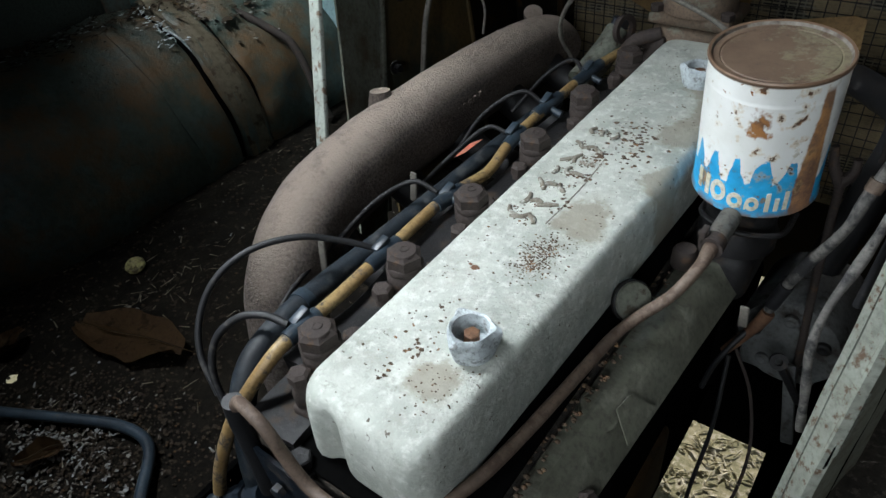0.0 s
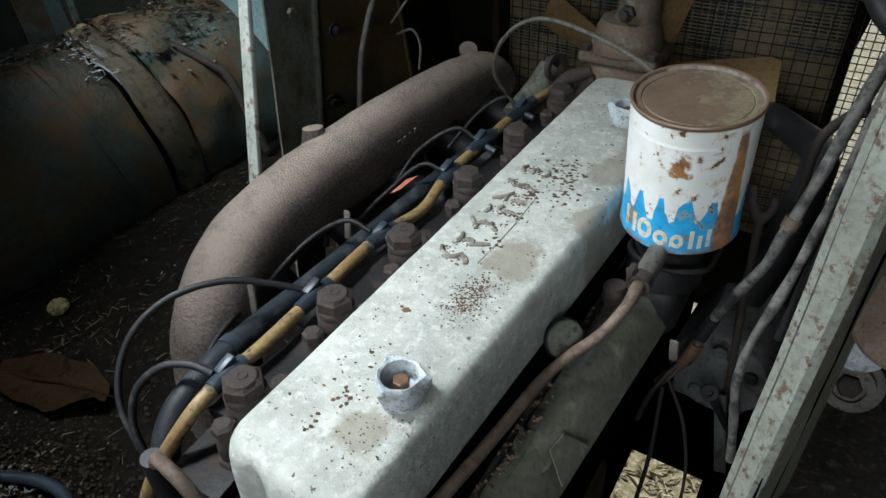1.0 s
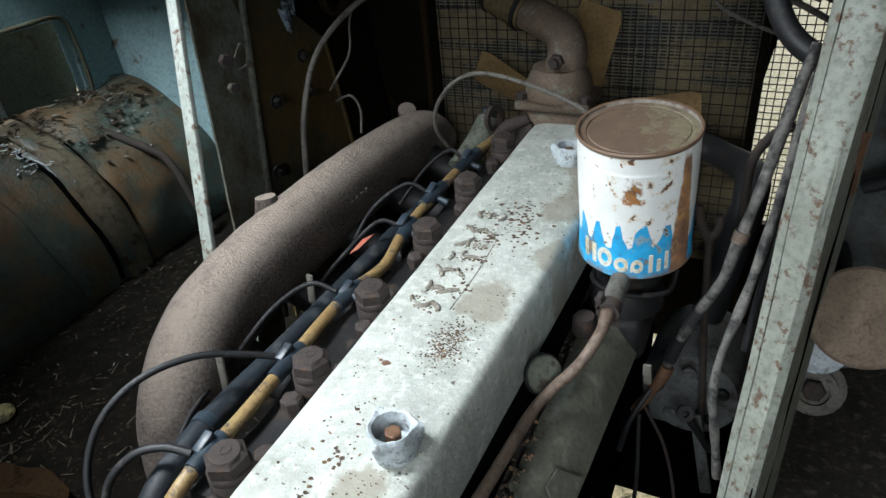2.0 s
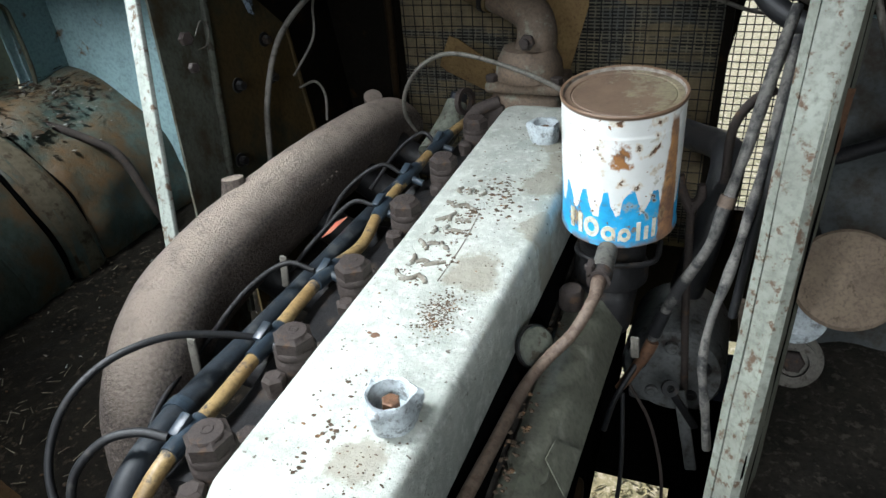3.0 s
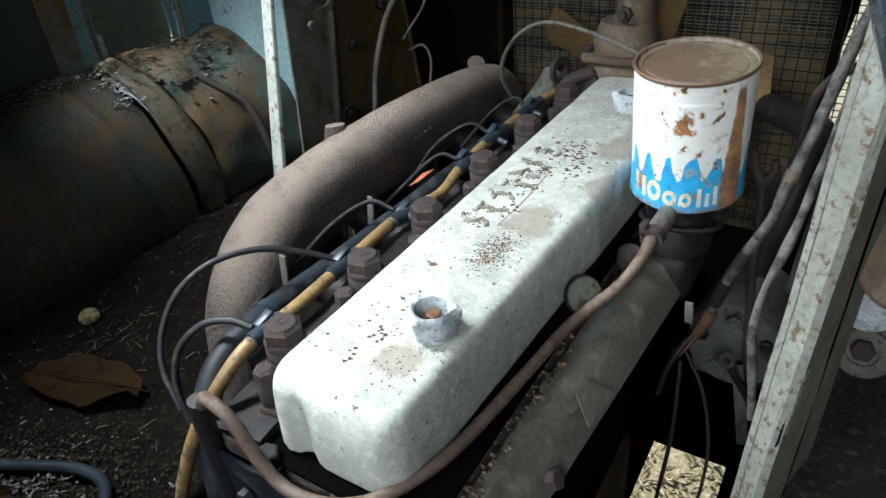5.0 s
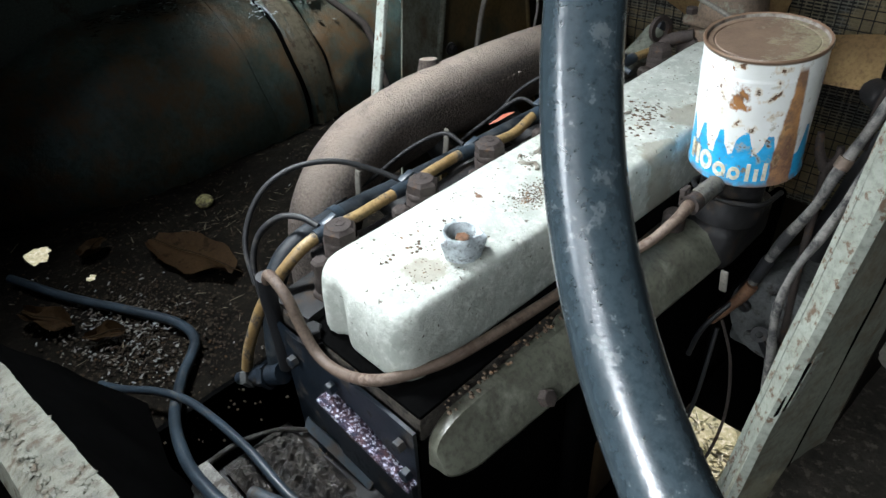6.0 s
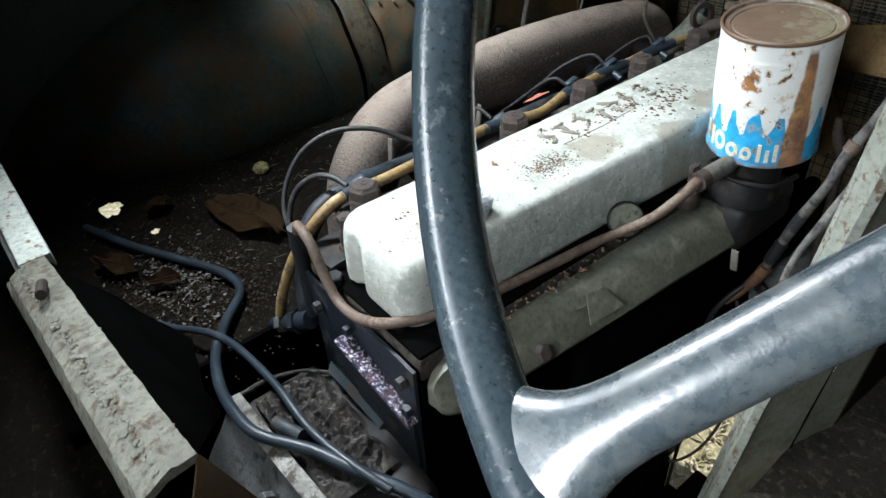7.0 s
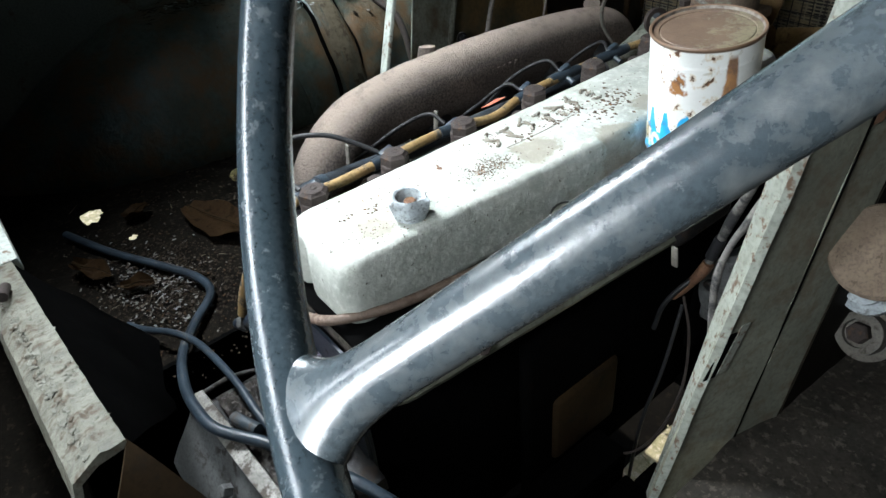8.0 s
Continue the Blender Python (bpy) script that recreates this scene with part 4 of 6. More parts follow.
part("rear_plate", joined(sheet([(-0.02, 0.334, 0.80), (0.235, 0.334, 0.80), (0.243, 0.334, 1.06), (-0.03, 0.334, 1.06)], 0.005, 6, 6, 0.003)), M_STEELBLUE, eng, "dark blue rear plate")
part("ledge", joined(beam((0.088, 0.318, 1.020), (0.240, 0.330, 0.962), 0.026, 0.008, (0, 0.2, 1))), M_OIL, eng, "oil-wet ledge with painted glints")
part("rear_cover", sheet([(0.085, 0.328, 0.79), (0.235, 0.328, 0.79), (0.235, 0.328, 0.965), (0.085, 0.328, 1.01)], 0.006, 4, 4, 0.002), M_STEELBLUE, eng)
for bx, bz in ((0.10, 1.035), (0.226, 1.035), (0.232, 0.985), (0.012, 1.02), (0.04, 0.86)):
    part("bolt", hexagon(0.009, 0.010, (bx, 0.329, bz), (0, -1, 0)), M_STEELBLUE, eng)
part("bell_housing", joined(box(-0.04, 0.27, 0.20, 0.333, 0.56, 0.835, 0.03, 4), sheet([(-0.05, 0.19, 0.852), (0.27, 0.205, 0.852), (0.27, 0.33, 0.862), (0.0, 0.33, 0.862)], 0.03, 40, 24, 0.03)), M_GREASE, eng)
part("housing_skirt", sheet([(-0.075, 0.10, 0.74), (0.25, 0.12, 0.74), (0.25, 0.186, 0.858), (-0.06, 0.172, 0.858)], 0.008, 20, 8, 0.014), M_GREYCAST, eng)
part("skirt_bolt", hexagon(0.011, 0.016, (0.105, 0.150, 0.815), (0, -0.8, 0.6)), M_GREYCAST, eng)
part("housing_flange", sheet([(-0.058, 0.165, 0.872), (0.215, 0.178, 0.873), (0.215, 0.200, 0.879), (-0.050, 0.190, 0.879)], 0.010, 48, 4, 0.006), M_PALECAST, eng, "pale worn metal flange")
part("housing_arch", tube([(-0.055, 0.190, 0.868), (-0.045, 0.235, 0.878), (-0.02, 0.285, 0.884), (0.01, 0.322, 0.876)], [0.005, 0.0038, 0.0034, 0.004], 10, 6, 0.35), M_CAKE, eng)
part("plate_fold", sheet([(0.004, 0.319, 0.878), (0.150, 0.320, 0.872), (0.152, 0.330, 0.884), (0.000, 0.330, 0.890)], 0.004, 12, 5, 0.002), M_FOLDBLUE, eng, "grey-blue folded foot of the rear plate")
cake = bmesh.new()
cgrid = []
for i in range(121):
    row = []
    for j in range(61):
        cx_, cy_ = -0.035 + 0.245 * i / 120, 0.202 + 0.112 * j / 60
        q = Vector((cx_, cy_, 0))
        rise = 0.013 * noise.noise(q * 26) + 0.011 * noise.noise(q * 70 + Vector((3, 1, 0))) + 0.007 * noise.noise(q * 170)
        fade = min(1.0, 8 * i / 120, 8 * (120 - i) / 120, 8 * j / 60, 8 * (60 - j) / 60)
        row.append(cake.verts.new((cx_, cy_, 0.864 + fade * (0.010 + rise))))
    cgrid.append(row)
for ra, rb in zip(cgrid, cgrid[1:]):
    for j in range(60):
        cake.faces.new((ra[j], ra[j + 1], rb[j + 1], rb[j]))
part("caked_dirt", cake, M_CAKE, eng, "lumpy oily dirt caked on the bell housing")
part("stub_pipe", tube([(0.045, 0.205, 0.885), (0.10, 0.222, 0.892)], 0.010, 14, 4), M_FOLDBLUE, eng)
# rust-orange box, its dimness deep in the bay put into the colour
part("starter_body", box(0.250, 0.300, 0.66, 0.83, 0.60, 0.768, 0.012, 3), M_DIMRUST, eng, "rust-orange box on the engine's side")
# crankcase sides coloured near black for the shade low in the bay
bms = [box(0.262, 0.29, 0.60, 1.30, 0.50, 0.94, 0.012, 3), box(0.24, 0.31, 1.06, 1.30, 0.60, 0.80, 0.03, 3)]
part("crankcase_side", joined(*bms), M_SHADEBLACK, eng)

# side casing: sloped lid with a rounded near end
bm = bmesh.new()
prof = [(0.238, 0.990), (0.240, 1.046), (0.248, 1.060), (0.266, 1.062), (0.280, 1.053), (0.294, 1.034), (0.305, 1.018), (0.3095, 1.009), (0.307, 1.001), (0.298, 0.997), (0.270, 0.995)]
rings = []
for iy in range(49):
    y = 0.345 + 0.655 * (iy / 48) ** 1.5
    k = 1.0 if y > 0.40 else math.sqrt(max(0.0, 1 - ((0.40 - y) / 0.0555) ** 2)) * 0.62 + 0.38
    cxm, czm = 0.275 + 0.018 * (y - 0.5), 1.018
    ring = []
    for x, z in prof:
        xx = x + 0.060 * (y - 0.58) * (1 if x > 0.27 else 0.3)
        ring.append(bm.verts.new((cxm + (xx - cxm) * k, y, czm + (z - czm) * k + 0.0015 * noise.noise(Vector((x * 30, y * 30, z * 30))))))
    rings.append(ring)
for ra, rb in zip(rings, rings[1:]):
    for i in range(len(prof)):
        j = (i + 1) % len(prof)
        bm.faces.new((ra[i], ra[j], rb[j], rb[i]))
bm.faces.new(rings[0])
bm.faces.new(rings[-1])
casing = part("side_casing", bm, M_SIDECASE, eng, "dull green sloped side casing")
part("boss", disc_at([(0, 0), (0.026, 0), (0.026, 0.003), (0.024, 0.005), (0, 0.005)], (0.268, 0.590, 1.051), (0.55, 0, 0.8), 24), M_SIDECASE, casing)
part("flap", sheet([(0.2855, 0.600, 1.0565), (0.3095, 0.585, 1.0245), (0.3140, 0.650, 1.0250), (0.2900, 0.628, 1.0570)], 0.0016, 8, 8, 0.0015), M_SIDECASE, casing)
part("drain_bolt", hexagon(0.012, 0.012, (0.2985, 0.50, 1.0215), (0.8, 0, 0.58)), M_RUST, casing)
# casting that carries the tin, beyond the side casing
part("outlet_casting", joined(box(0.243, 0.338, 0.90, 1.06, 0.985, 1.070, 0.022, 4), disc_at([(0, 0), (0.052, 0), (0.052, 0.02), (0.046, 0.03), (0.046, 0.07), (0.056, 0.075), (0.056, 0.088), (0, 0.088)], (0.302, 0.945, 1.074), (0, 0, 1), 32)), M_GREASE, eng)
part("clip", tube([(0.25, 0.99, 1.10), (0.262, 0.90, 1.13), (0.31, 0.872, 1.135), (0.36, 0.90, 1.13), (0.365, 0.97, 1.12)], 0.004, 8, 6), M_GREASE, eng)
random.seed(47)
solid("head_grit", joined(flakes_on(260, (0.226, 0.262), (0.37, 0.83), 0.0030, 1.0725), flakes_on(120, (-0.02, 0.20), (0.346, 0.358), 0.0026, 1.0725)), M_GRIT, "brown crumbs of dirt along the cylinder head", "grit", kind="stuff")
part("plug", disc_at([(0, 0), (0.017, 0), (0.017, 0.022), (0.013, 0.028), (0, 0.03)], (0.262, 0.856, 1.072), (0, 0, 1), 20), M_RUST, eng, "brown rusty plug")


def rounded(x0, x1, y0, y1, r, n=6):
    pts = []
    for ox, oy, a0 in ((x1 - r, y0 + r, -90), (x1 - r, y1 - r, 0), (x0 + r, y1 - r, 90), (x0 + r, y0 + r, 180)):
        for i in range(n + 1):
            an = radians(a0 + 90 * i / n)
            pts.append((ox + r * math.cos(an), oy + r * math.sin(an)))
    out = []
    for i, p in enumerate(pts):
        q = pts[(i + 1) % len(pts)]
        k = max(1, round(math.dist(p, q) / 0.012))
        out += [(p[0] + (q[0] - p[0]) * j / k, p[1] + (q[1] - p[1]) * j / k) for j in range(k)]
    return out


CT = 1.182
cover = thing("rocker_cover", (0.13, 0.83, 1.05), "chalky pale grey cast rocker cover, stained and gritty", "rocker cover")
bm = bmesh.new()
rings = []
for inl, inr, ine, z in ((0.004, 0.004, 0.004, 1.0795), (0.001, 0.001, 0.001, 1.084), (0.0, 0.0, 0.0, 1.090), (0.0015, 0.002, 0.002, 1.140), (0.0025, 0.0035, 0.004, 1.158),
                         (0.0042, 0.0060, 0.0065, 1.1675), (0.0068, 0.0095, 0.0105, 1.1740), (0.0105, 0.0140, 0.0155, 1.1782), (0.0150, 0.0190, 0.0215, 1.1803), (0.022, 0.027, 0.031, 1.1813), (0.060, 0.066, 0.075, CT)):
    ring = []
    for x, y in rounded(0.0355 + inl, 0.240 - inr, 0.360 + ine, 1.336 - ine, max(0.012, 0.034 - 0.4 * ine)):
        # the side towards the driver runs in towards the rear end
        x -= 0.034 * (1.336 - y) / 0.976 * max(0.0, (x - 0.06) / 0.18)
        if y < 0.42 and z < 1.176:
            y += 0.013 * math.exp(-((x - 0.086) / 0.012) ** 2) * min(1, (1.179 - z) / 0.03)
        ring.append(Vector((x, y, z)))
    rings.append(ring)
m0 = min(len(r) for r in rings)
loops = []
for ring in rings:
    lens = [0.0]
    closed = ring + [ring[0]]
    for p, q in zip(closed, closed[1:]):
        lens.append(lens[-1] + (q - p).length)
    loop, k = [], 0
    for i in range(240):
        d = lens[-1] * i / 240
        while lens[k + 1] < d:
            k += 1
        f = (d - lens[k]) / max(1e-9, lens[k + 1] - lens[k])
        p = closed[k].lerp(closed[k + 1], f)
        p.z += 0.0012 * noise.noise(p * 18)
        loop.append(bm.verts.new(p))
    loops.append(loop)
for ra, rb in zip(loops, loops[1:]):
    for i in range(240):
        j = (i + 1) % 240
        bm.faces.new((ra[i], ra[j], rb[j], rb[i]))
bm.faces.new(loops[-1])
body = part("cover_body", bm, M_COVER, cover)


def cover_nut(x, y, turn):
    """A cast hold-down nut: a cup with three worn lugs and the stud inside."""
    bm = bmesh.new()
    n = 48
    rings = []
    for k, (r, z, lug) in enumerate(((0.0225, 0.0, 0.1), (0.0235, 0.006, 0.2), (0.0240, 0.016, 0.5), (0.0240, 0.026, 0.9), (0.0235, 0.031, 0.9), (0.0215, 0.034, 0.5), (0.0190, 0.0325, 0), (0.0175, 0.010, 0), (0.0, 0.009, 0))):
        if r == 0:
            rings.append([bm.verts.new((x, y, CT - 0.002 + z))])
            continue
        ring = []
        for i in range(n):
            an = 2 * math.pi * i / n
            rr = r + lug * 0.0085 * max(0.0, math.cos(3 * (an - turn))) ** 3 + 0.0006 * noise.noise(Vector((an * 3, y * 9, z * 90)))
            ring.append(bm.verts.new((x + rr * math.cos(an), y + rr * math.sin(an), CT - 0.002 + z + 0.002 * noise.noise(Vector((an * 2, x * 9, k))))))
        rings.append(ring)
    for ra, rb in zip(rings, rings[1:]):
        for i in range(n):
            j = (i + 1) % n
            if len(rb) == 1:
                bm.faces.new((ra[i], ra[j], rb[0]))
            else:
                bm.faces.new((ra[i], ra[j], rb[j], rb[i]))
    nut = part("hold_down_nut", bm, M_OXIDE, cover, "white-oxidised cast nut")
    part("stud", hexagon(0.0090, 0.016, (x, y, CT + 0.008), (0.05, 0.05, 1)), M_COPPER, nut, "rusty stud end")


cover_nut(0.166, 0.500, 0.45)
cover_nut(0.155, 1.155, 1.2)

# worn raised marks cast in the cover: seven blocks of plain strokes, each block broken and dirt-edged
random.seed(5)
MARKS = []
for k in range(7):
    yy = 0.716 + 0.0375 * k
    for q in range(3):
        cx_, cy_ = 0.080 + 0.0145 * q + random.uniform(-0.003, 0.003), yy + random.uniform(-0.006, 0.006)
        an, ln = random.choice((0.15, 0.6, 1.45, 1.7, -0.6, 2.4)) + random.uniform(-0.2, 0.2), random.uniform(0.008, 0.014)
        MARKS.append((cx_, cy_, an))
        dx, dy = ln * math.cos(an), ln * math.sin(an)
        bend = random.uniform(-0.006, 0.006)
        part("raised_stroke", tube([(cx_ - dx, cy_ - dy, CT + 0.0002), (cx_ - bend * math.sin(an), cy_ + bend * math.cos(an), CT + 0.0008), (cx_ + dx, cy_ + dy, CT + 0.0002)], [0.0028, 0.0036, 0.0028], 10, 5, 0.25), M_WORNMARK, body)
part("scribed_line", tube([(0.128, 0.715, CT + 0.0003), (0.130, 0.80, CT + 0.0004), (0.126, 0.885, CT + 0.0003)], 0.0008, 6, 5), M_WORNMARK, cover)

# grit and flakes lying on the cover
def flakes(n, pick, size, z, flat=0.35):
    bm = bmesh.new()
    for _ in range(n):
        x, y = pick()
        s = size * random.uniform(0.4, 1.3)
        an = random.uniform(0, 6.28)
        pts = [(s * random.uniform(0.6, 1.2) * math.cos(an + q * 1.257), s * random.uniform(0.4, 1.0) * math.sin(an + q * 1.257)) for q in range(5)]
        zz = z(x, y) if callable(z) else z
        lo = [bm.verts.new((x + px, y + py, zz)) for px, py in pts]
        hi = [bm.verts.new((x + 0.7 * px, y + 0.7 * py, zz + s * flat * random.uniform(0.4, 1.4))) for px, py in pts]
        bm.faces.new(hi)
        for i in range(5):
            bm.faces.new((lo[i], lo[(i + 1) % 5], hi[(i + 1) % 5], hi[i]))
    return bm


def near(cx, cy, sx, sy):
    return lambda: (random.gauss(cx, sx), random.gauss(cy, sy))


def either(*picks):
    return lambda: random.choice(picks)()


GZ = CT + 0.0002
solid("grit_on_cover", joined(flakes(520, near(0.152, 0.660, 0.012, 0.021), 0.0016, GZ),
                              flakes(170, either(*[near(mx + 0.006 * math.sin(ma), my - 0.006 * math.cos(ma), 0.0022 + 0.004 * abs(math.cos(ma)), 0.0022 + 0.004 * abs(math.sin(ma))) for mx, my, ma in MARKS]), 0.0023, GZ, 0.3),
                              flakes(70, either(near(0.125, 0.77, 0.006, 0.012), near(0.128, 0.83, 0.006, 0.02), near(0.118, 0.88, 0.008, 0.01), near(0.165, 0.90, 0.012, 0.014)), 0.0034, GZ, 0.25),
                              flakes(200, lambda: (random.uniform(0.066, 0.195), random.uniform(0.40, 1.26)), 0.0017, GZ),
                              flakes(34, near(0.118, 0.480, 0.012, 0.03), 0.0030, GZ, 0.2),
                              flakes(60, near(0.16, 0.44, 0.018, 0.02), 0.0013, GZ),
                              flakes(90, near(0.14, 0.955, 0.02, 0.03), 0.0036, GZ, 0.2)), M_GRIT, "brown grit and dirt flakes on the rocker cover", "grit", kind="stuff")
solid("rust_flake", flakes(4, near(0.098, 0.604, 0.002, 0.002), 0.0060, GZ), M_COPPER, "orange rust flake lying on the rocker cover", "flake")

# fuel injectors along the head
inj = thing("fuel_injector", (0.0, 0.0, 1.07), "rusty hex-capped fuel injector in the cylinder head", "injector", "fuel injectors")
part("holder", lathe([(0, 0), (0.020, 0), (0.020, 0.035), (0.0235, 0.038), (0.0235, 0.060), (0.0220, 0.066), (0.0240, 0.070), (0.0240, 0.084), (0.021, 0.088), (0, 0.088)], 24, Matrix.Translation((0, 0, 1.07))), M_RUST, inj)
cap = part("hex_cap", joined(lathe([(0, 0), (0.0228, 0), (0.0236, 0.002), (0.0236, 0.007), (0.0222, 0.009), (0, 0.009)], 26, Matrix.Translation((0, 0, 1.157))), hexagon(0.0232, 0.019, (0, 0, 1.165), (0, 0, 1), 0.3, 0.20), lathe([(0, 0), (0.0172, 0), (0.0160, 0.0016), (0.0110, 0.0026), (0, 0.0030)], 24, Matrix.Translation((0, 0, 1.1835)))), M_RUST, inj)
part("makers_mark", disc_at([(0.0035, 0), (0.0065, 0), (0.0060, 0.0010), (0.0040, 0.0010), (0.0035, 0)], (0.001, 0.001, 1.1862), (0, 0, 1), 14), M_RUST, cap)
part("clamp", box(-0.016, 0.018, -0.052, 0.040, 1.082, 1.100, 0.006, 3), M_RUST, inj)
for bx, by, bz in ((-0.004, -0.036, 1.10), (0.004, 0.045, 1.088)):
    nut = part("clamp_stud", lathe([(0, 0), (0.0135, 0), (0.0135, 0.018), (0.011, 0.022), (0.011, 0.034), (0, 0.034)], 18, Matrix.Translation((bx, by, bz))), M_RUST, inj)
    part("nut", hexagon(0.0132, 0.015, (bx, by, bz + 0.034), (0, 0, 1), bx * 40, 0.26), M_RUST, nut)
first = True
for y, tw in ((0.435, 4), (0.580, -8), (0.729, 12), (0.897, -3), (1.058, 7), (1.231, -10)):
    if first:
        inj.matrix_basis = pose(0.009, y, 1.07, 0, 0, tw)
        first = False
    else:
        copy_thing(inj, pose(0.008, y, 1.07, random.uniform(-2, 2), 0, tw))
part("head_bolt", joined(hexagon(0.014, 0.016, (0.046, 0.345, 1.075), (0, 0, 1), 0.2), disc_at([(0, 0), (0.019, 0), (0.019, 0.004), (0, 0.004)], (0.046, 0.345, 1.0725), (0, 0, 1), 20)), M_GREASE, eng)
part("head_bracket", joined(sheet([(-0.055, 0.35, 1.076), (0.03, 0.352, 1.085), (0.028, 0.41, 1.09), (-0.05, 0.42, 1.08)], 0.012, 20, 16, 0.014)), M_GREASE, eng)

# ---------------------------------------------------------------- manifold
man = thing("manifold", (-0.24, 0.9, 0.83), "rough rust-brown cast iron manifold pipe with a swept elbow", "manifold")
mline = [(-0.225, 1.425, 1.050), (-0.245, 1.39, 1.082), (-0.252, 1.30, 1.098), (-0.250, 1.10, 1.114), (-0.243, 0.90, 1.122), (-0.236, 0.75, 1.122), (-0.226, 0.645, 1.108), (-0.214, 0.575, 1.065), (-0.206, 0.540, 1.00), (-0.200, 0.530, 0.90), (-0.197, 0.53, 0.80)]
mrad = [0.044, 0.054, 0.059, 0.062, 0.063, 0.062, 0.061, 0.060, 0.058, 0.057, 0.057]
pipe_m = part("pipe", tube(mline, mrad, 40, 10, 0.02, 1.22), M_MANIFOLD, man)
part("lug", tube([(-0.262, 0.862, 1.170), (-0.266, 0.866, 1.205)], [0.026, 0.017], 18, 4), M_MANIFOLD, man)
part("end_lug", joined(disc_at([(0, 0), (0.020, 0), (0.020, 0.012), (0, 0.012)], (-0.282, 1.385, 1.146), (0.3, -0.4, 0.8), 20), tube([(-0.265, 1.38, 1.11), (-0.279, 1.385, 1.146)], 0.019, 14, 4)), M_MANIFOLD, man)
bms = [box(-0.1905, -0.1835, 0.93 + 0.017 * k, 0.938 + 0.017 * k, 1.118, 1.145, 0.0015) for k in range(7)]
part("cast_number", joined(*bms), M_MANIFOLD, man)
for yy in (0.66, 0.83, 1.0, 1.17, 1.33):
    part("port_runner", tube([(-0.22, yy, 1.075), (-0.16, yy, 1.04), (-0.05, yy, 1.03)], [0.034, 0.030, 0.030], 16, 5), M_GREASE, man)

# ---------------------------------------------------------------- paint tin
TB = Vector((0.305, 0.955, 1.1625))
tin = thing("paint_tin", TB, "old white and blue printed tin with rusty lid and spots", "tin")
R = 0.0757
tin.rotation_euler = (radians(5), radians(-1), 0)
can = part("can_body", lathe([(0, 0.002), (R - 0.004, 0.002), (R - 0.001, 0.0), (R + 0.0016, 0.002), (R + 0.0016, 0.004), (R, 0.007), (R - 0.0005, 0.06), (R, 0.12), (R, 0.155), (R + 0.0003, 0.1565), (R, 0.158), (R - 0.0004, 0.1600), (R, 0.162), (R, 0.181), (R + 0.0018, 0.183), (R + 0.0022, 0.186), (R + 0.001, 0.188), (R - 0.002, 0.187)], 96, Matrix.Translation(TB)), M_TIN, tin)
part("lid", lathe([(R - 0.002, 0.187), (R - 0.0035, 0.1832), (R - 0.011, 0.1828), (R - 0.0122, 0.1812), (R - 0.0136, 0.1826), (R * 0.7, 0.1824), (R * 0.4, 0.1816), (0, 0.1812)], 96, Matrix.Translation(TB)), M_TINLID, tin)


def curved_block(a0, a1, z0, z1, proud=0.0009):
    """A block of print that follows the tin's side."""
    bm = bmesh.new()
    n = 6
    for r in (0,):
        outer = []
        for z in (z0, z1):
            outer.append([bm.verts.new((TB.x + (R + proud) * math.sin(a0 + (a1 - a0) * i / n), TB.y - (R + proud) * math.cos(a0 + (a1 - a0) * i / n), TB.z + z)) for i in range(n + 1)])
            outer.append([bm.verts.new((TB.x + (R - 0.0005) * math.sin(a0 + (a1 - a0) * i / n), TB.y - (R - 0.0005) * math.cos(a0 + (a1 - a0) * i / n), TB.z + z)) for i in range(n + 1)])
    lo, lo2, hi, hi2 = outer
    for i in range(n):
        bm.faces.new((lo[i], lo[i + 1], hi[i + 1], hi[i]))
        bm.faces.new((lo[i], lo2[i], lo2[i + 1], lo[i + 1]))
        bm.faces.new((hi[i], hi[i + 1], hi2[i + 1], hi2[i]))
    bm.faces.new((lo[0], hi[0], hi2[0], lo2[0]))
    bm.faces.new((lo[n], lo2[n], hi2[n], hi[n]))
    return bm


def curved_ring(ac, zc, ra, rz, wide, a_from=0, a_to=360, proud=0.0009):
    """A ring, or a stretch of one, printed round the tin's side."""
    bm = bmesh.new()
    n = 22
    strip = []
    for i in range(n + 1):
        an = radians(a_from + (a_to - a_from) * i / n)
        row = []
        for k, pr in ((1.0, proud), (1.0 - wide, proud), (1.0 - wide, -0.0004), (1.0, -0.0004)):
            a, z = ac + ra * k * math.cos(an), zc + rz * k * math.sin(an)
            row.append(bm.verts.new((TB.x + (R + pr) * math.sin(a), TB.y - (R + pr) * math.cos(a), TB.z + z)))
        strip.append(row)
    for p, q in zip(strip, strip[1:]):
        for k in range(4):
            bm.faces.new((p[k], q[k], q[(k + 1) % 4], p[(k + 1) % 4]))
    return bm


PRINT = [curved_block(-0.80, -0.71, 0.016, 0.046), curved_block(-0.60, -0.51, 0.014, 0.044),
         curved_ring(-0.335, 0.0285, 0.145, 0.0155, 0.52), curved_ring(-0.035, 0.0225, 0.125, 0.0115, 0.55), curved_block(0.125, 0.155, 0.012, 0.020),
         curved_ring(0.235, 0.0215, 0.105, 0.0105, 0.55), curved_block(0.43, 0.50, 0.011, 0.039),
         curved_block(0.57, 0.64, 0.011, 0.031), curved_block(0.71, 0.78, 0.012, 0.040)]
for bm in PRINT:
    part("print_mark", bm, M_LETTER, can, "worn white print shape")

# ---------------------------------------------------------------- pipes and hoses on the engine
rail = thing("fuel_leak_rail", (-0.05, 0.8, 1.14), "yellowed plastic fuel return pipe with black joints", "pipe")
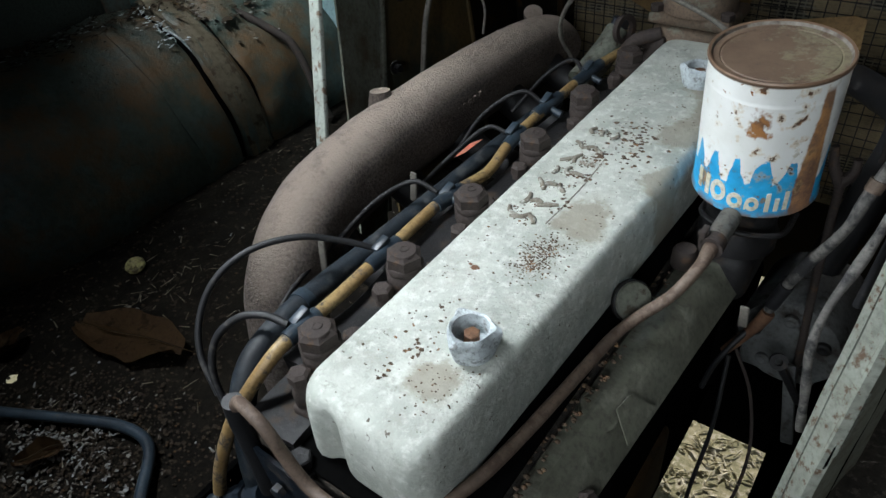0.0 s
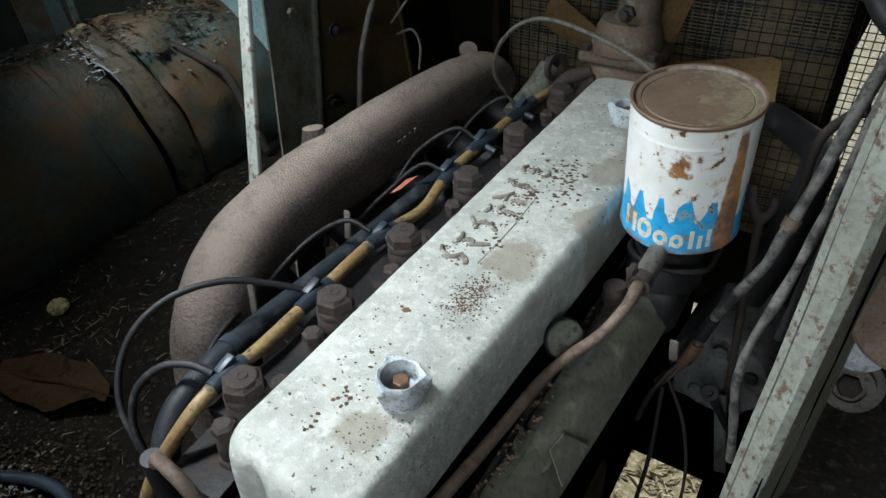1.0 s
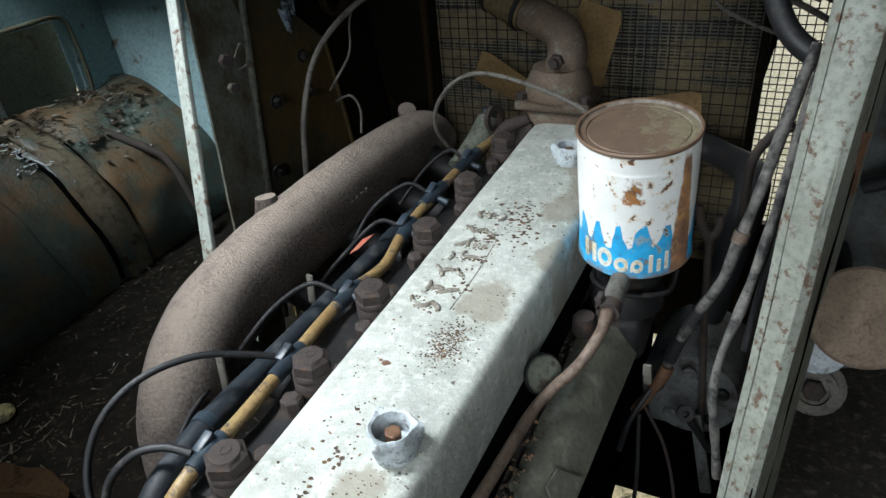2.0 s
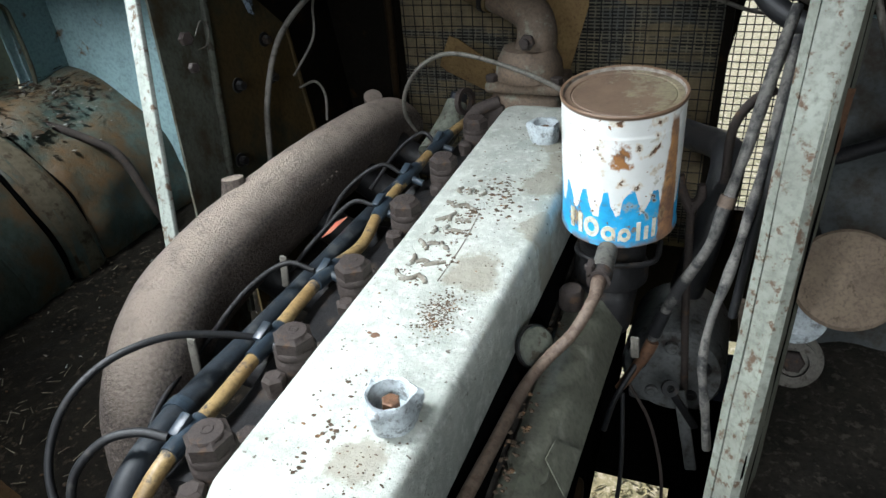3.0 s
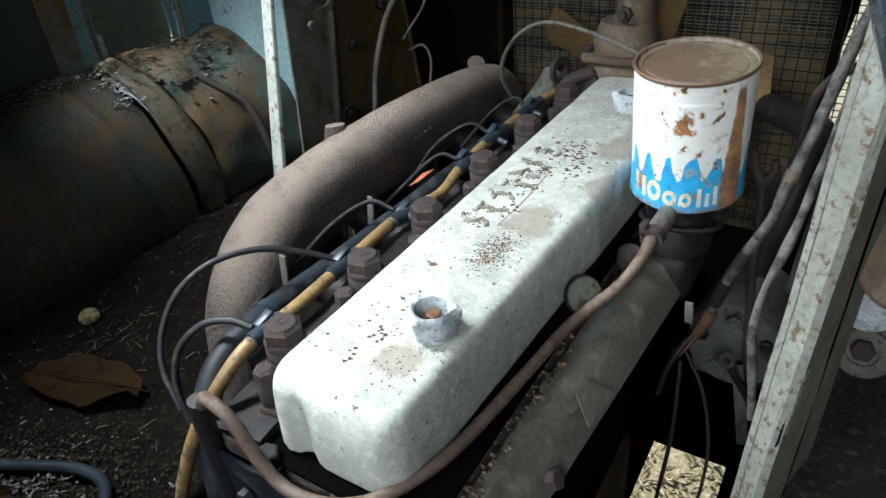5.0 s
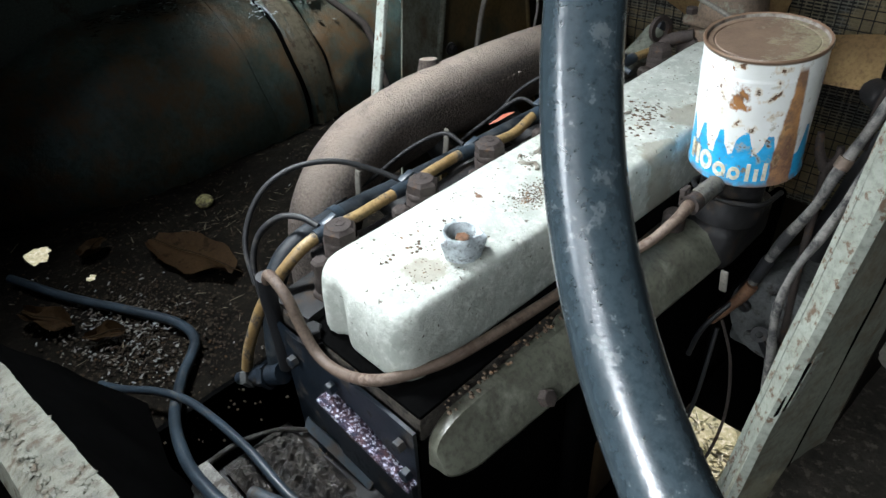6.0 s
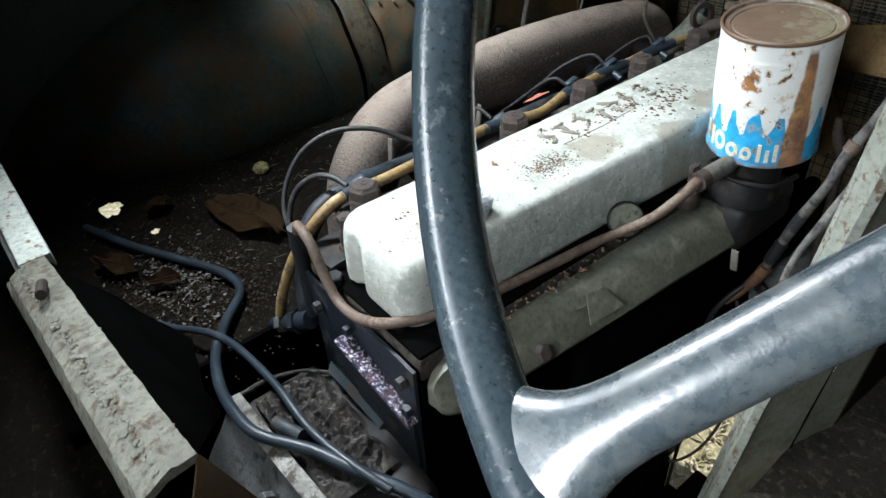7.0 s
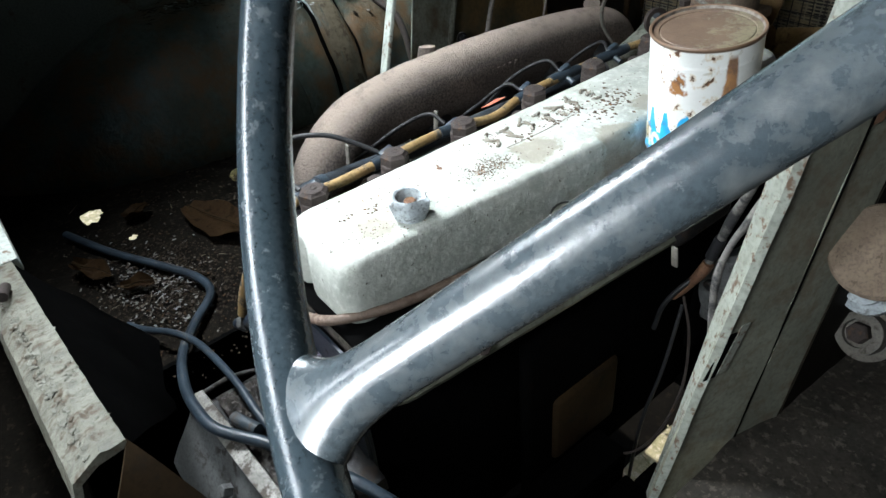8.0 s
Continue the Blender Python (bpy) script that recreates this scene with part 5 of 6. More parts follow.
part("pipe", tube([(-0.03, 1.30, 1.150), (-0.045, 1.20, 1.150), (-0.051, 1.07, 1.146), (-0.050, 0.93, 1.143), (-0.042, 0.84, 1.132), (-0.046, 0.74, 1.145), (-0.044, 0.60, 1.143), (-0.041, 0.50, 1.142), (-0.039, 0.43, 1.146), (-0.046, 0.385, 1.125), (-0.075, 0.345, 1.06), (-0.098, 0.318, 0.985), (-0.108, 0.306, 0.935)],
                  0.0085, 14, 8), M_YELLOW, rail)
for y0, y1, z0, z1, x0, x1 in ((1.22, 1.13, 1.1502, 1.148, -0.043, -0.049), (1.08, 1.00, 1.146, 1.1455, -0.0515, -0.054), (0.955, 0.905, 1.144, 1.140, -0.0505, -0.0485), (0.775, 0.715, 1.140, 1.146, -0.0445, -0.0455),
                           (0.63, 0.57, 1.143, 1.143, -0.0445, -0.0435), (0.475, 0.425, 1.144, 1.146, -0.040, -0.0392)):
    jt = part("joint", tube([(x0, y0, z0), ((x0 + x1) / 2, (y0 + y1) / 2, (z0 + z1) / 2), (x1, y1, z1)], [0.0102, 0.0112, 0.0102], 14, 4), M_BLUEHOSE, rail, "grey rubber joint")
    part("tab", beam((x0 - 0.006, (y0 + y1) / 2 - 0.008, z0 + 0.008), (x0 - 0.004, (y0 + y1) / 2 + 0.016, z0 + 0.016), 0.012, 0.008), M_BLUEHOSE, jt)
    part("stub", tube([(x1, (y0 + y1) / 2, z1), (x1 + 0.03, (y0 + y1) / 2 - 0.002, z1 - 0.008)], 0.006, 10, 3), M_BLUEHOSE, jt)

hose = thing("coolant_hose", (-0.09, 0.6, 1.1), "thick grey-blue rubber hose bending down behind the engine", "hose")
part("hose", tube([(-0.095, 1.15, 1.095), (-0.10, 0.95, 1.098), (-0.102, 0.78, 1.10), (-0.102, 0.64, 1.104), (-0.098, 0.54, 1.112), (-0.090, 0.46, 1.118), (-0.085, 0.40, 1.105), (-0.078, 0.365, 1.065), (-0.068, 0.345, 1.00), (-0.062, 0.335, 0.95)],
                   [0.015, 0.015, 0.015, 0.0155, 0.0165, 0.0165, 0.0165, 0.0160, 0.0155, 0.0150], 18, 8), M_OLDHOSE, hose)
part("collar", tube([(-0.096, 0.505, 1.115), (-0.094, 0.49, 1.1165)], 0.0185, 18, 3), M_BLUEHOSE, hose)

fit_ = thing("union_fitting", (-0.08, 0.315, 0.93), "grey metal union fitting behind the engine", "fitting")
part("body", joined(tube([(-0.04, 0.33, 0.955), (-0.085, 0.312, 0.930)], 0.0165, 16, 4), hexagon(0.022, 0.014, (-0.062, 0.321, 0.943), (-0.85, -0.35, -0.45)), tube([(-0.085, 0.312, 0.930), (-0.125, 0.296, 0.908)], 0.0095, 14, 4)), M_STEELBLUE, fit_)
part("nut", hexagon(0.016, 0.016, (-0.098, 0.307, 0.922), (-0.85, -0.35, -0.45)), M_GREYCAST, fit_)

cab1 = thing("cable", (-0.12, 0.45, 1.1), "thin black cable looping up over the manifold elbow", "cable")
part("cable", tube([(-0.058, 0.600, 1.148), (-0.085, 0.575, 1.166), (-0.120, 0.535, 1.186), (-0.152, 0.485, 1.188), (-0.172, 0.440, 1.168), (-0.178, 0.405, 1.130), (-0.165, 0.380, 1.090), (-0.13, 0.365, 1.05)], 0.0044, 10, 8), M_BLACK, cab1)
cab2 = thing("cable", (-0.1, 0.42, 1.1), "thin black cable curling beside the hose", "cable")
part("cable", tube([(-0.050, 0.440, 1.152), (-0.080, 0.432, 1.158), (-0.110, 0.415, 1.152), (-0.132, 0.390, 1.125), (-0.130, 0.370, 1.085), (-0.11, 0.36, 1.04)], 0.0048, 10, 8), M_BLACK, cab2)
for pts in ([(-0.060, 0.74, 1.15), (-0.10, 0.735, 1.158), (-0.145, 0.70, 1.130), (-0.160, 0.62, 1.10), (-0.155, 0.52, 1.085), (-0.13, 0.45, 1.06)],
            [(-0.060, 0.93, 1.148), (-0.10, 0.925, 1.150), (-0.150, 0.88, 1.10), (-0.17, 0.82, 1.07)],
            [(-0.060, 1.04, 1.150), (-0.10, 1.035, 1.165), (-0.150, 0.99, 1.13), (-0.165, 0.92, 1.08)],
            [(-0.050, 1.17, 1.15), (-0.085, 1.19, 1.162), (-0.13, 1.17, 1.13), (-0.16, 1.10, 1.08)]):
    ob = thing("cable", pts[0], "thin dark cable running down from the fuel return pipe", "cable", "cables along the head")
    part("cable", tube(pts, 0.0038, 10, 8), M_GREASE, ob)
for yy, hh in ((0.575, 0.03), (0.775, 0.022)):
    ob = thing("metal_tag", (-0.135, yy, 1.08), "small pale metal tab standing between pipes", "tab", "metal tabs")
    part("strip", beam((-0.140, yy, 1.085), (-0.136, yy + 0.004, 1.115 + hh), 0.012, 0.004, (0, 1, 0)), M_WIRE, ob)
ob = thing("red_leaf", (-0.135, 0.93, 1.10), "small red leaf caught behind the injectors", "leaf")
part("blade", sheet([(-0.152, 0.905, 1.090), (-0.139, 0.915, 1.096), (-0.126, 0.952, 1.108), (-0.140, 0.936, 1.104)], 0.0008, 3, 3, 0.003), M_RED, ob)

# long tan pipe from under the tin, along the cover and round its rear end
tan = thing("coolant_pipe", (0.25, 0.6, 1.08), "dusty brown metal pipe bent round the rocker cover", "pipe")
part("pipe", tube([(0.303, 0.890, 1.150), (0.303, 0.850, 1.158), (0.304, 0.800, 1.157), (0.302, 0.770, 1.148), (0.286, 0.735, 1.122), (0.262, 0.708, 1.100), (0.247, 0.665, 1.093), (0.238, 0.58, 1.093), (0.228, 0.48, 1.095), (0.218, 0.42, 1.096), (0.202, 0.378, 1.096), (0.180, 0.346, 1.093),
                   (0.145, 0.334, 1.080), (0.105, 0.331, 1.069), (0.073, 0.331, 1.072), (0.050, 0.331, 1.098), (0.028, 0.332, 1.136), (0.006, 0.333, 1.150), (-0.014, 0.335, 1.150), (-0.028, 0.337, 1.132)],
                  [0.0100, 0.0100, 0.0092] + [0.0072] * 17, 16, 8, 0.05), M_TAN, tan)
part("clamp", joined(disc_at([(0.010, -0.009), (0.0145, -0.009), (0.0145, 0.009), (0.010, 0.009)], (0.304, 0.806, 1.158), (0, 1, 0), 24), box(0.288, 0.296, 0.797, 0.815, 1.160, 1.178, 0.002), tube([(0.286, 0.806, 1.170), (0.298, 0.806, 1.172)], 0.004, 8, 3)), M_RUST, tan, "rusty hose clamp")
part("sleeve", tube([(0.303, 0.875, 1.154), (0.304, 0.815, 1.158)], 0.0135, 16, 4), M_WIRE, tan)
part("drop_hose", tube([(-0.034, 0.338, 1.135), (-0.038, 0.338, 1.10), (-0.036, 0.338, 1.04), (-0.032, 0.336, 0.97)], 0.0115, 14, 6, 0.1), M_BLACK, tan, "black rubber drop hose")
disc_thing = thing("round_plug", (0.242, 0.728, 1.09), "pale ridged round plug beside the rocker cover", "plug")
part("face", disc_at([(0, 0), (0.025, 0), (0.026, 0.004), (0.024, 0.009), (0.013, 0.012), (0, 0.013)], (0.240, 0.732, 1.094), (0.75, -0.45, 0.5), 32), M_CASING, disc_thing)
part("ring", disc_at([(0.0255, -0.001), (0.0275, -0.001), (0.0275, 0.005), (0.0255, 0.006)], (0.240, 0.732, 1.094), (0.75, -0.45, 0.5), 32), M_GREASE, disc_thing)

# thermostat housing and top hose
th = thing("thermostat_housing", (0.075, 1.36, 1.12), "rusty brown thermostat housing with bent outlet", "housing")
part("base", joined(box(0.005, 0.145, 1.315, 1.42, 1.06, 1.20, 0.02, 3), box(0.0, 0.15, 1.31, 1.425, 1.201, 1.222, 0.008, 3)), M_DUSTY, th)
part("dome", lathe([(0.066, 0), (0.062, 0.03), (0.05, 0.055), (0, 0.06)], 28, Matrix.Translation((0.075, 1.368, 1.222))), M_DUSTY, th)
part("elbow", tube([(0.078, 1.368, 1.245), (0.090, 1.37, 1.295), (0.076, 1.388, 1.330), (0.035, 1.41, 1.348), (-0.01, 1.435, 1.358), (-0.04, 1.45, 1.370)], [0.040, 0.038, 0.036, 0.034, 0.033, 0.033], 24, 8), M_DUSTY, th)
for bx, by in ((0.012, 1.325), (0.138, 1.325)):
    part("bolt", hexagon(0.012, 0.012, (bx, by, 1.222), (0, 0, 1)), M_RUST, th)
part("sender", joined(hexagon(0.015, 0.018, (0.080, 1.335, 1.295), (0.1, -1, 0.15)), tube([(0.08, 1.318, 1.297), (0.081, 1.305, 1.299)], 0.008, 10, 3)), M_RUST, th)
th2 = thing("radiator_hose", (-0.05, 1.46, 1.39), "dusty top radiator hose with wire clips", "hose")
part("hose", tube([(-0.01, 1.435, 1.358), (-0.05, 1.447, 1.372), (-0.09, 1.46, 1.392), (-0.125, 1.475, 1.43), (-0.142, 1.495, 1.475), (-0.15, 1.53, 1.53)], 0.037, 24, 8), M_RAD, th2)
for p0, p1 in (((-0.018, 1.438, 1.361), (-0.026, 1.440, 1.364)), ((-0.082, 1.457, 1.388), (-0.09, 1.460, 1.392))):
    part("clip", tube([p0, p1], 0.0415, 24, 3), M_GREASE, th2)
ob = thing("front_bracket", (0.0, 1.32, 1.1), "rusty brown bracket at the front of the head", "bracket")
part("arm", joined(tube([(0.03, 1.315, 1.185), (-0.01, 1.30, 1.17), (-0.035, 1.285, 1.14)], [0.012, 0.014, 0.012], 12, 5), box(0.0, 0.04, 1.305, 1.345, 1.075, 1.18, 0.006)), M_RUST, ob)
ob = thing("vent_stub", (-0.10, 1.31, 1.10), "dull green pipe stub with a cap", "pipe")
part("stub", tube([(-0.10, 1.25, 1.09), (-0.085, 1.32, 1.12), (-0.075, 1.36, 1.16)], [0.025, 0.027, 0.022], 18, 6), M_CASING, ob)
part("cap", hexagon(0.018, 0.016, (-0.074, 1.362, 1.165), (0.2, 0.3, 0.9)), M_STEELBLUE, ob)
ob = thing("ring_washer", (-0.035, 1.30, 1.17), "large rusty ring standing on edge", "ring")
part("ring", disc_at([(0.018, -0.005), (0.027, -0.005), (0.027, 0.005), (0.018, 0.005), (0.018, -0.005)], (-0.038, 1.305, 1.185), (0.9, -0.3, 0.1), 28), M_RUST, ob)

# wires
def wire(points, r, material, label, name="wire", group=""):
    ob = thing(name, points[0], label, name, group)
    part("strand", tube(points, r, 12, 10, 0.35 if material == M_SLEEVE else 0.04), material, ob)
    return ob


wire([(0.235, 1.06, 1.262), (0.165, 1.22, 1.248), (0.063, 1.25, 1.275), (-0.034, 1.25, 1.294), (-0.094, 1.25, 1.274), (-0.138, 1.255, 1.222), (-0.152, 1.27, 1.165), (-0.14, 1.30, 1.11)], 0.0042, M_WIRE, "tan wire arching from behind the tin")
wire([(0.50, 1.40, 1.395), (0.436, 1.40, 1.413), (0.172, 1.40, 1.431), (-0.085, 1.40, 1.446), (-0.224, 1.39, 1.437), (-0.335, 1.34, 1.398), (-0.395, 1.25, 1.320), (-0.405, 1.18, 1.215), (-0.40, 1.14, 1.10), (-0.39, 1.10, 0.98)], 0.0060, M_WIRE, "grey cable sagging across the engine bay", "cable")
wire([(-0.352, 1.335, 1.385), (-0.362, 1.33, 1.355), (-0.36, 1.31, 1.30), (-0.385, 1.27, 1.245), (-0.39, 1.26, 1.235)], 0.0026, M_WIRE, "thin bent wire hanging on the bay wall")
wire([(-0.40, 1.29, 1.20), (-0.36, 1.29, 1.215), (-0.335, 1.28, 1.19), (-0.335, 1.27, 1.14)], 0.0028, M_WIRE, "thin wire hooped over the manifold")
wire([(-0.05, 1.52, 1.56), (0.06, 1.42, 1.53), (0.171, 1.35, 1.507), (0.325, 1.35, 1.452), (0.444, 1.35, 1.410), (0.55, 1.33, 1.36)], 0.0050, M_WIRE, "pale wire slung under the dashboard", "wire", "dashboard wires")
wire([(0.06, 1.42, 1.545), (0.21, 1.36, 1.50), (0.34, 1.36, 1.462), (0.47, 1.36, 1.42), (0.55, 1.34, 1.39)], 0.0042, M_WIRE, "pale wire slung under the dashboard", "wire", "dashboard wires")
wire([(0.175, 1.35, 1.49), (0.190, 1.35, 1.455), (0.231, 1.35, 1.403), (0.275, 1.35, 1.415), (0.316, 1.35, 1.440), (0.338, 1.35, 1.41), (0.365, 1.35, 1.385), (0.44, 1.35, 1.354), (0.50, 1.345, 1.345)], 0.0034, M_WIRE, "limp grey wire drooping before the radiator")
wire([(0.62, 0.98, 1.30), (0.60, 1.03, 1.355), (0.575, 1.06, 1.42), (0.55, 1.10, 1.50)], 0.0045, M_WIRE, "pale wire behind the post")
ob = thing("rod", (-0.30, 1.55, 0.9), "brown rusty rod standing beside the radiator", "rod")
part("rod", tube([(-0.303, 1.55, 0.75), (-0.303, 1.55, 1.07), (-0.300, 1.55, 1.36), (-0.312, 1.55, 1.57)], [0.006, 0.008, 0.010, 0.014], 12, 6, 0.15), M_DIMRUST, ob)
ob = thing("horn", (-0.37, 1.36, 1.39), "dark round fitting with torn bright foil on the bay wall", "fitting")
part("body", disc_at([(0.018, 0), (0.030, 0), (0.035, 0.006), (0.034, 0.020), (0.026, 0.022), (0.020, 0.010), (0.018, 0)], (-0.415, 1.36, 1.40), (1, -0.5, 0.1), 28), M_DIMRUST, ob)
for f0, f1, f2 in ((0.0, 0.0, 0.0), (0.014, 0.012, 0.006), (-0.012, -0.020, 0.004)):
    part("foil", sheet([(-0.440 + f2, 1.240 + f1, 1.380 + f0), (-0.434 + f2, 1.248 + f1, 1.374 + f0), (-0.440 + f2, 1.252 + f1, 1.415 + f0), (-0.449 + f2, 1.240 + f1, 1.424 + f0)], 0.001, 8, 14, 0.05), M_BLUEFOIL, ob, "crumpled bluish foil")
wire([(-0.46, 1.25, 1.56), (-0.45, 1.24, 1.48), (-0.44, 1.245, 1.42)], 0.0045, M_BLACK, "black sleeve on the engine bay wall", "cable")

# ---------------------------------------------------------------- hoses, rod and generator right of the engine
wire([(0.40, 1.12, 1.57), (0.425, 1.11, 1.48), (0.455, 1.09, 1.425), (0.50, 1.06, 1.40), (0.55, 1.03, 1.395)], 0.0145, M_BLACK, "thick black hose curving under the dashboard", "hose")
ob = wire([(0.485, 1.03, 1.43), (0.468, 0.99, 1.36), (0.452, 0.955, 1.27), (0.436, 0.925, 1.205), (0.426, 0.92, 1.15), (0.400, 0.935, 1.075), (0.380, 0.945, 1.01), (0.370, 0.945, 0.965)], 0.0074, M_SLEEVE, "taped dark hose hanging beside the post", "hose")
part("tape", tube([(0.440, 0.930, 1.222), (0.437, 0.926, 1.208)], 0.0100, 14, 4), M_TAN, ob, "torn brown tape")
part("clip", tube([(0.383, 0.944, 1.02), (0.372, 0.945, 0.975)], 0.0098, 14, 5), M_BLACK, ob)
wire([(0.34, 1.46, 1.10), (0.40, 1.36, 1.12), (0.435, 1.26, 1.15), (0.445, 1.19, 1.16), (0.44, 1.13, 1.12), (0.425, 1.10, 1.04), (0.41, 1.09, 0.96)], 0.026, M_BLACK, "thick black rubber radiator hose behind the tin", "hose")
kn = thing("copper_joint", (0.367, 0.939, 0.94), "copper joint with a split sleeve below the hose", "joint")
part("sleeve", tube([(0.371, 0.943, 0.962), (0.362, 0.938, 0.935), (0.345, 0.93, 0.900), (0.330, 0.92, 0.875)], [0.0095, 0.0088, 0.0075, 0.006], 14, 5, 0.25), M_COPPER, kn)
part("tail", tube([(0.358, 0.94, 0.93), (0.340, 0.915, 0.90), (0.325, 0.90, 0.86), (0.315, 0.90, 0.80)], 0.0045, 10, 5), M_BLACK, kn)
wire([(0.490, 1.01, 1.40), (0.478, 0.955, 1.30), (0.465, 0.915, 1.20), (0.452, 0.885, 1.13), (0.440, 0.860, 1.08), (0.438, 0.845, 1.02), (0.452, 0.835, 0.94), (0.462, 0.83, 0.88)], 0.0060, M_SLEEVE, "frayed grey sleeved cable along the post", "cable")
wire([(0.478, 1.02, 1.33), (0.455, 1.03, 1.31), (0.437, 1.03, 1.27), (0.437, 1.01, 1.20)], 0.0065, M_RUST, "bent reddish pipe beside the grille", "pipe")
wire([(0.50, 1.0, 1.42), (0.487, 0.95, 1.30), (0.475, 0.92, 1.17), (0.468, 0.90, 1.06)], 0.0060, M_BLACK, "black cable along the post", "cable")
fork = thing("control_rod", (0.398, 1.02, 0.85), "rust-brown control rod with an open forked end", "rod")
part("rod", tube([(0.398, 1.020, 1.165), (0.404, 1.02, 1.08), (0.412, 1.01, 0.98), (0.425, 1.00, 0.86), (0.43, 0.99, 0.80)], 0.0060, 12, 6), M_RUST, fork)
part("fork", joined(tube([(0.398, 1.020, 1.150), (0.385, 1.016, 1.178), (0.380, 1.016, 1.205)], [0.008, 0.007, 0.005], 10, 5), tube([(0.398, 1.020, 1.150), (0.410, 1.022, 1.170), (0.409, 1.022, 1.190)], [0.008, 0.007, 0.005], 10, 5)), M_RUST, fork)
gen = thing("generator", (0.41, 1.05, 0.84), "grey cast generator housing with bolts and holes", "generator")
part("housing", joined(disc_at([(0, 0), (0.075, 0), (0.082, 0.012), (0.082, 0.16), (0.07, 0.18), (0, 0.18)], (0.405, 1.0, 0.86), (0.05, 1, -0.1), 32), box(0.34, 0.46, 1.0, 1.14, 0.78, 0.83, 0.01, 3)), M_GREYCAST, gen)
for k in range(5):
    an = 1.257 * k + 0.4
    p = Vector((0.405 + 0.052 * math.cos(an), 0.999, 0.86 + 0.052 * math.sin(an)))
    part("bolt" if k % 2 else "port", disc_at([(0, 0), (0.011, 0), (0.011, 0.007), (0.007, 0.009), (0, 0.006)], p, (0, -1, 0), 16), M_GREASE if k % 2 == 0 else M_GREYCAST, gen)
part("arm", beam((0.42, 0.97, 0.85), (0.455, 0.93, 0.72), 0.018, 0.008, (0, 1, 0)), M_GREYCAST, gen)
ob = thing("clip_tab", (0.345, 0.87, 1.0), "small pale metal clip on the casting", "clip")
part("strip", beam((0.352, 0.872, 0.985), (0.349, 0.868, 1.025), 0.012, 0.004, (0, 1, 0)), M_WIRE, ob)
wire([(0.345, 0.93, 0.88), (0.385, 0.90, 0.83), (0.412, 0.86, 0.75), (0.412, 0.81, 0.67), (0.385, 0.78, 0.61), (0.34, 0.76, 0.58)], 0.0026, M_RUST, "dark red cable hanging in the engine bay", "cable")
wire([(0.335, 0.95, 0.84), (0.347, 0.90, 0.72), (0.345, 0.86, 0.60), (0.342, 0.85, 0.45), (0.342, 0.85, 0.30)], 0.0036, M_BLACK, "black hose hanging towards the ground", "hose")
ob = thing("strap_lever", (0.43, 0.83, 0.80), "grey flat metal lever with an eyed end", "lever")
part("arm", beam((0.410, 0.936, 0.872), (0.451, 0.945, 0.800), 0.012, 0.006, (0, 1, 0)), M_GREASE, ob)
part("eye", disc_at([(0.006, -0.004), (0.013, -0.004), (0.013, 0.004), (0.006, 0.004), (0.006, -0.004)], (0.405, 0.935, 0.882), (0.3, -0.8, 0.5), 20), M_GREASE, ob)
# Only one rail edge is known; the other plates are added to hide ground.
rail_t = thing("chassis_rail", (0.42, 0.2, 0.5), "dark chassis rail with added black plates under the cab", "beam")
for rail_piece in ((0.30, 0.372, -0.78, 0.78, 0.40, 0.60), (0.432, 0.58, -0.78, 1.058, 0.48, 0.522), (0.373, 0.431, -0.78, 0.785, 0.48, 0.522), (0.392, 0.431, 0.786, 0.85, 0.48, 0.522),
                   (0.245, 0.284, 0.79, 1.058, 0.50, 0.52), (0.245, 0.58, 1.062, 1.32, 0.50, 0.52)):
    part("rail", box(*rail_piece, 0.004), M_SHADEBLACK, rail_t)
rail_t = thing("chassis_rail", (-0.40, 0.2, 0.5), "dark chassis rail with added black plates under the cab", "beam")
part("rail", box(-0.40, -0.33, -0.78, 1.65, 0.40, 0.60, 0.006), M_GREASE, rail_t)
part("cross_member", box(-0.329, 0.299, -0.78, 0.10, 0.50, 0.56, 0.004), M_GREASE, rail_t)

# Added black sheet, in place of the darkness under the engine.
tray = thing("ground_blind", (0.0, 0.6, 0.50), "black sheet added under the engine to hide bright ground", "tray")
part("sheet", joined(box(-0.329, -0.05, 0.101, 1.60, 0.50, 0.52, 0.004), box(-0.05, 0.29, -0.30, 0.50, 0.44, 0.46, 0.004)), M_SHADEBLACK, tray)
solid("housing_grit", joined(flakes(50, lambda: (random.uniform(-0.02, 0.22), random.uniform(0.21, 0.31)), 0.0045, 0.858, 0.5), flakes(420, lambda: (random.uniform(-0.02, 0.22), random.uniform(0.205, 0.32)), 0.0018, 0.861, 0.3)), M_GRIT, "brown grit and small stones on the bell housing", "grit", kind="stuff")
# Added block, set where it hides bright ground; no axle is known here.
axle = thing("ground_blocker", (0.46, 1.42, 0.36), "dark block added low in the engine bay to hide ground", "axle")
part("beam", joined(box(0.365, 0.58, 1.25, 1.60, 0.36, 0.44, 0.02, 3), tube([(0.47, 1.40, 0.40), (0.50, 1.40, 0.30), (0.56, 1.40, 0.22)], 0.05, 14, 4)), M_GREASE, axle)
# driver's footwell
pad = thing("round_pad", (0.60, 0.98, 1.10), "round brown grainy pad on a stalk beside the post", "pad")
part("disc", disc_at([(0, 0), (0.062, 0), (0.066, 0.004), (0.066, 0.014), (0.062, 0.018), (0, 0.018)], (0.600, 0.962, 1.10), (-0.15, -0.78, 0.6), 40), M_WOODY, pad)
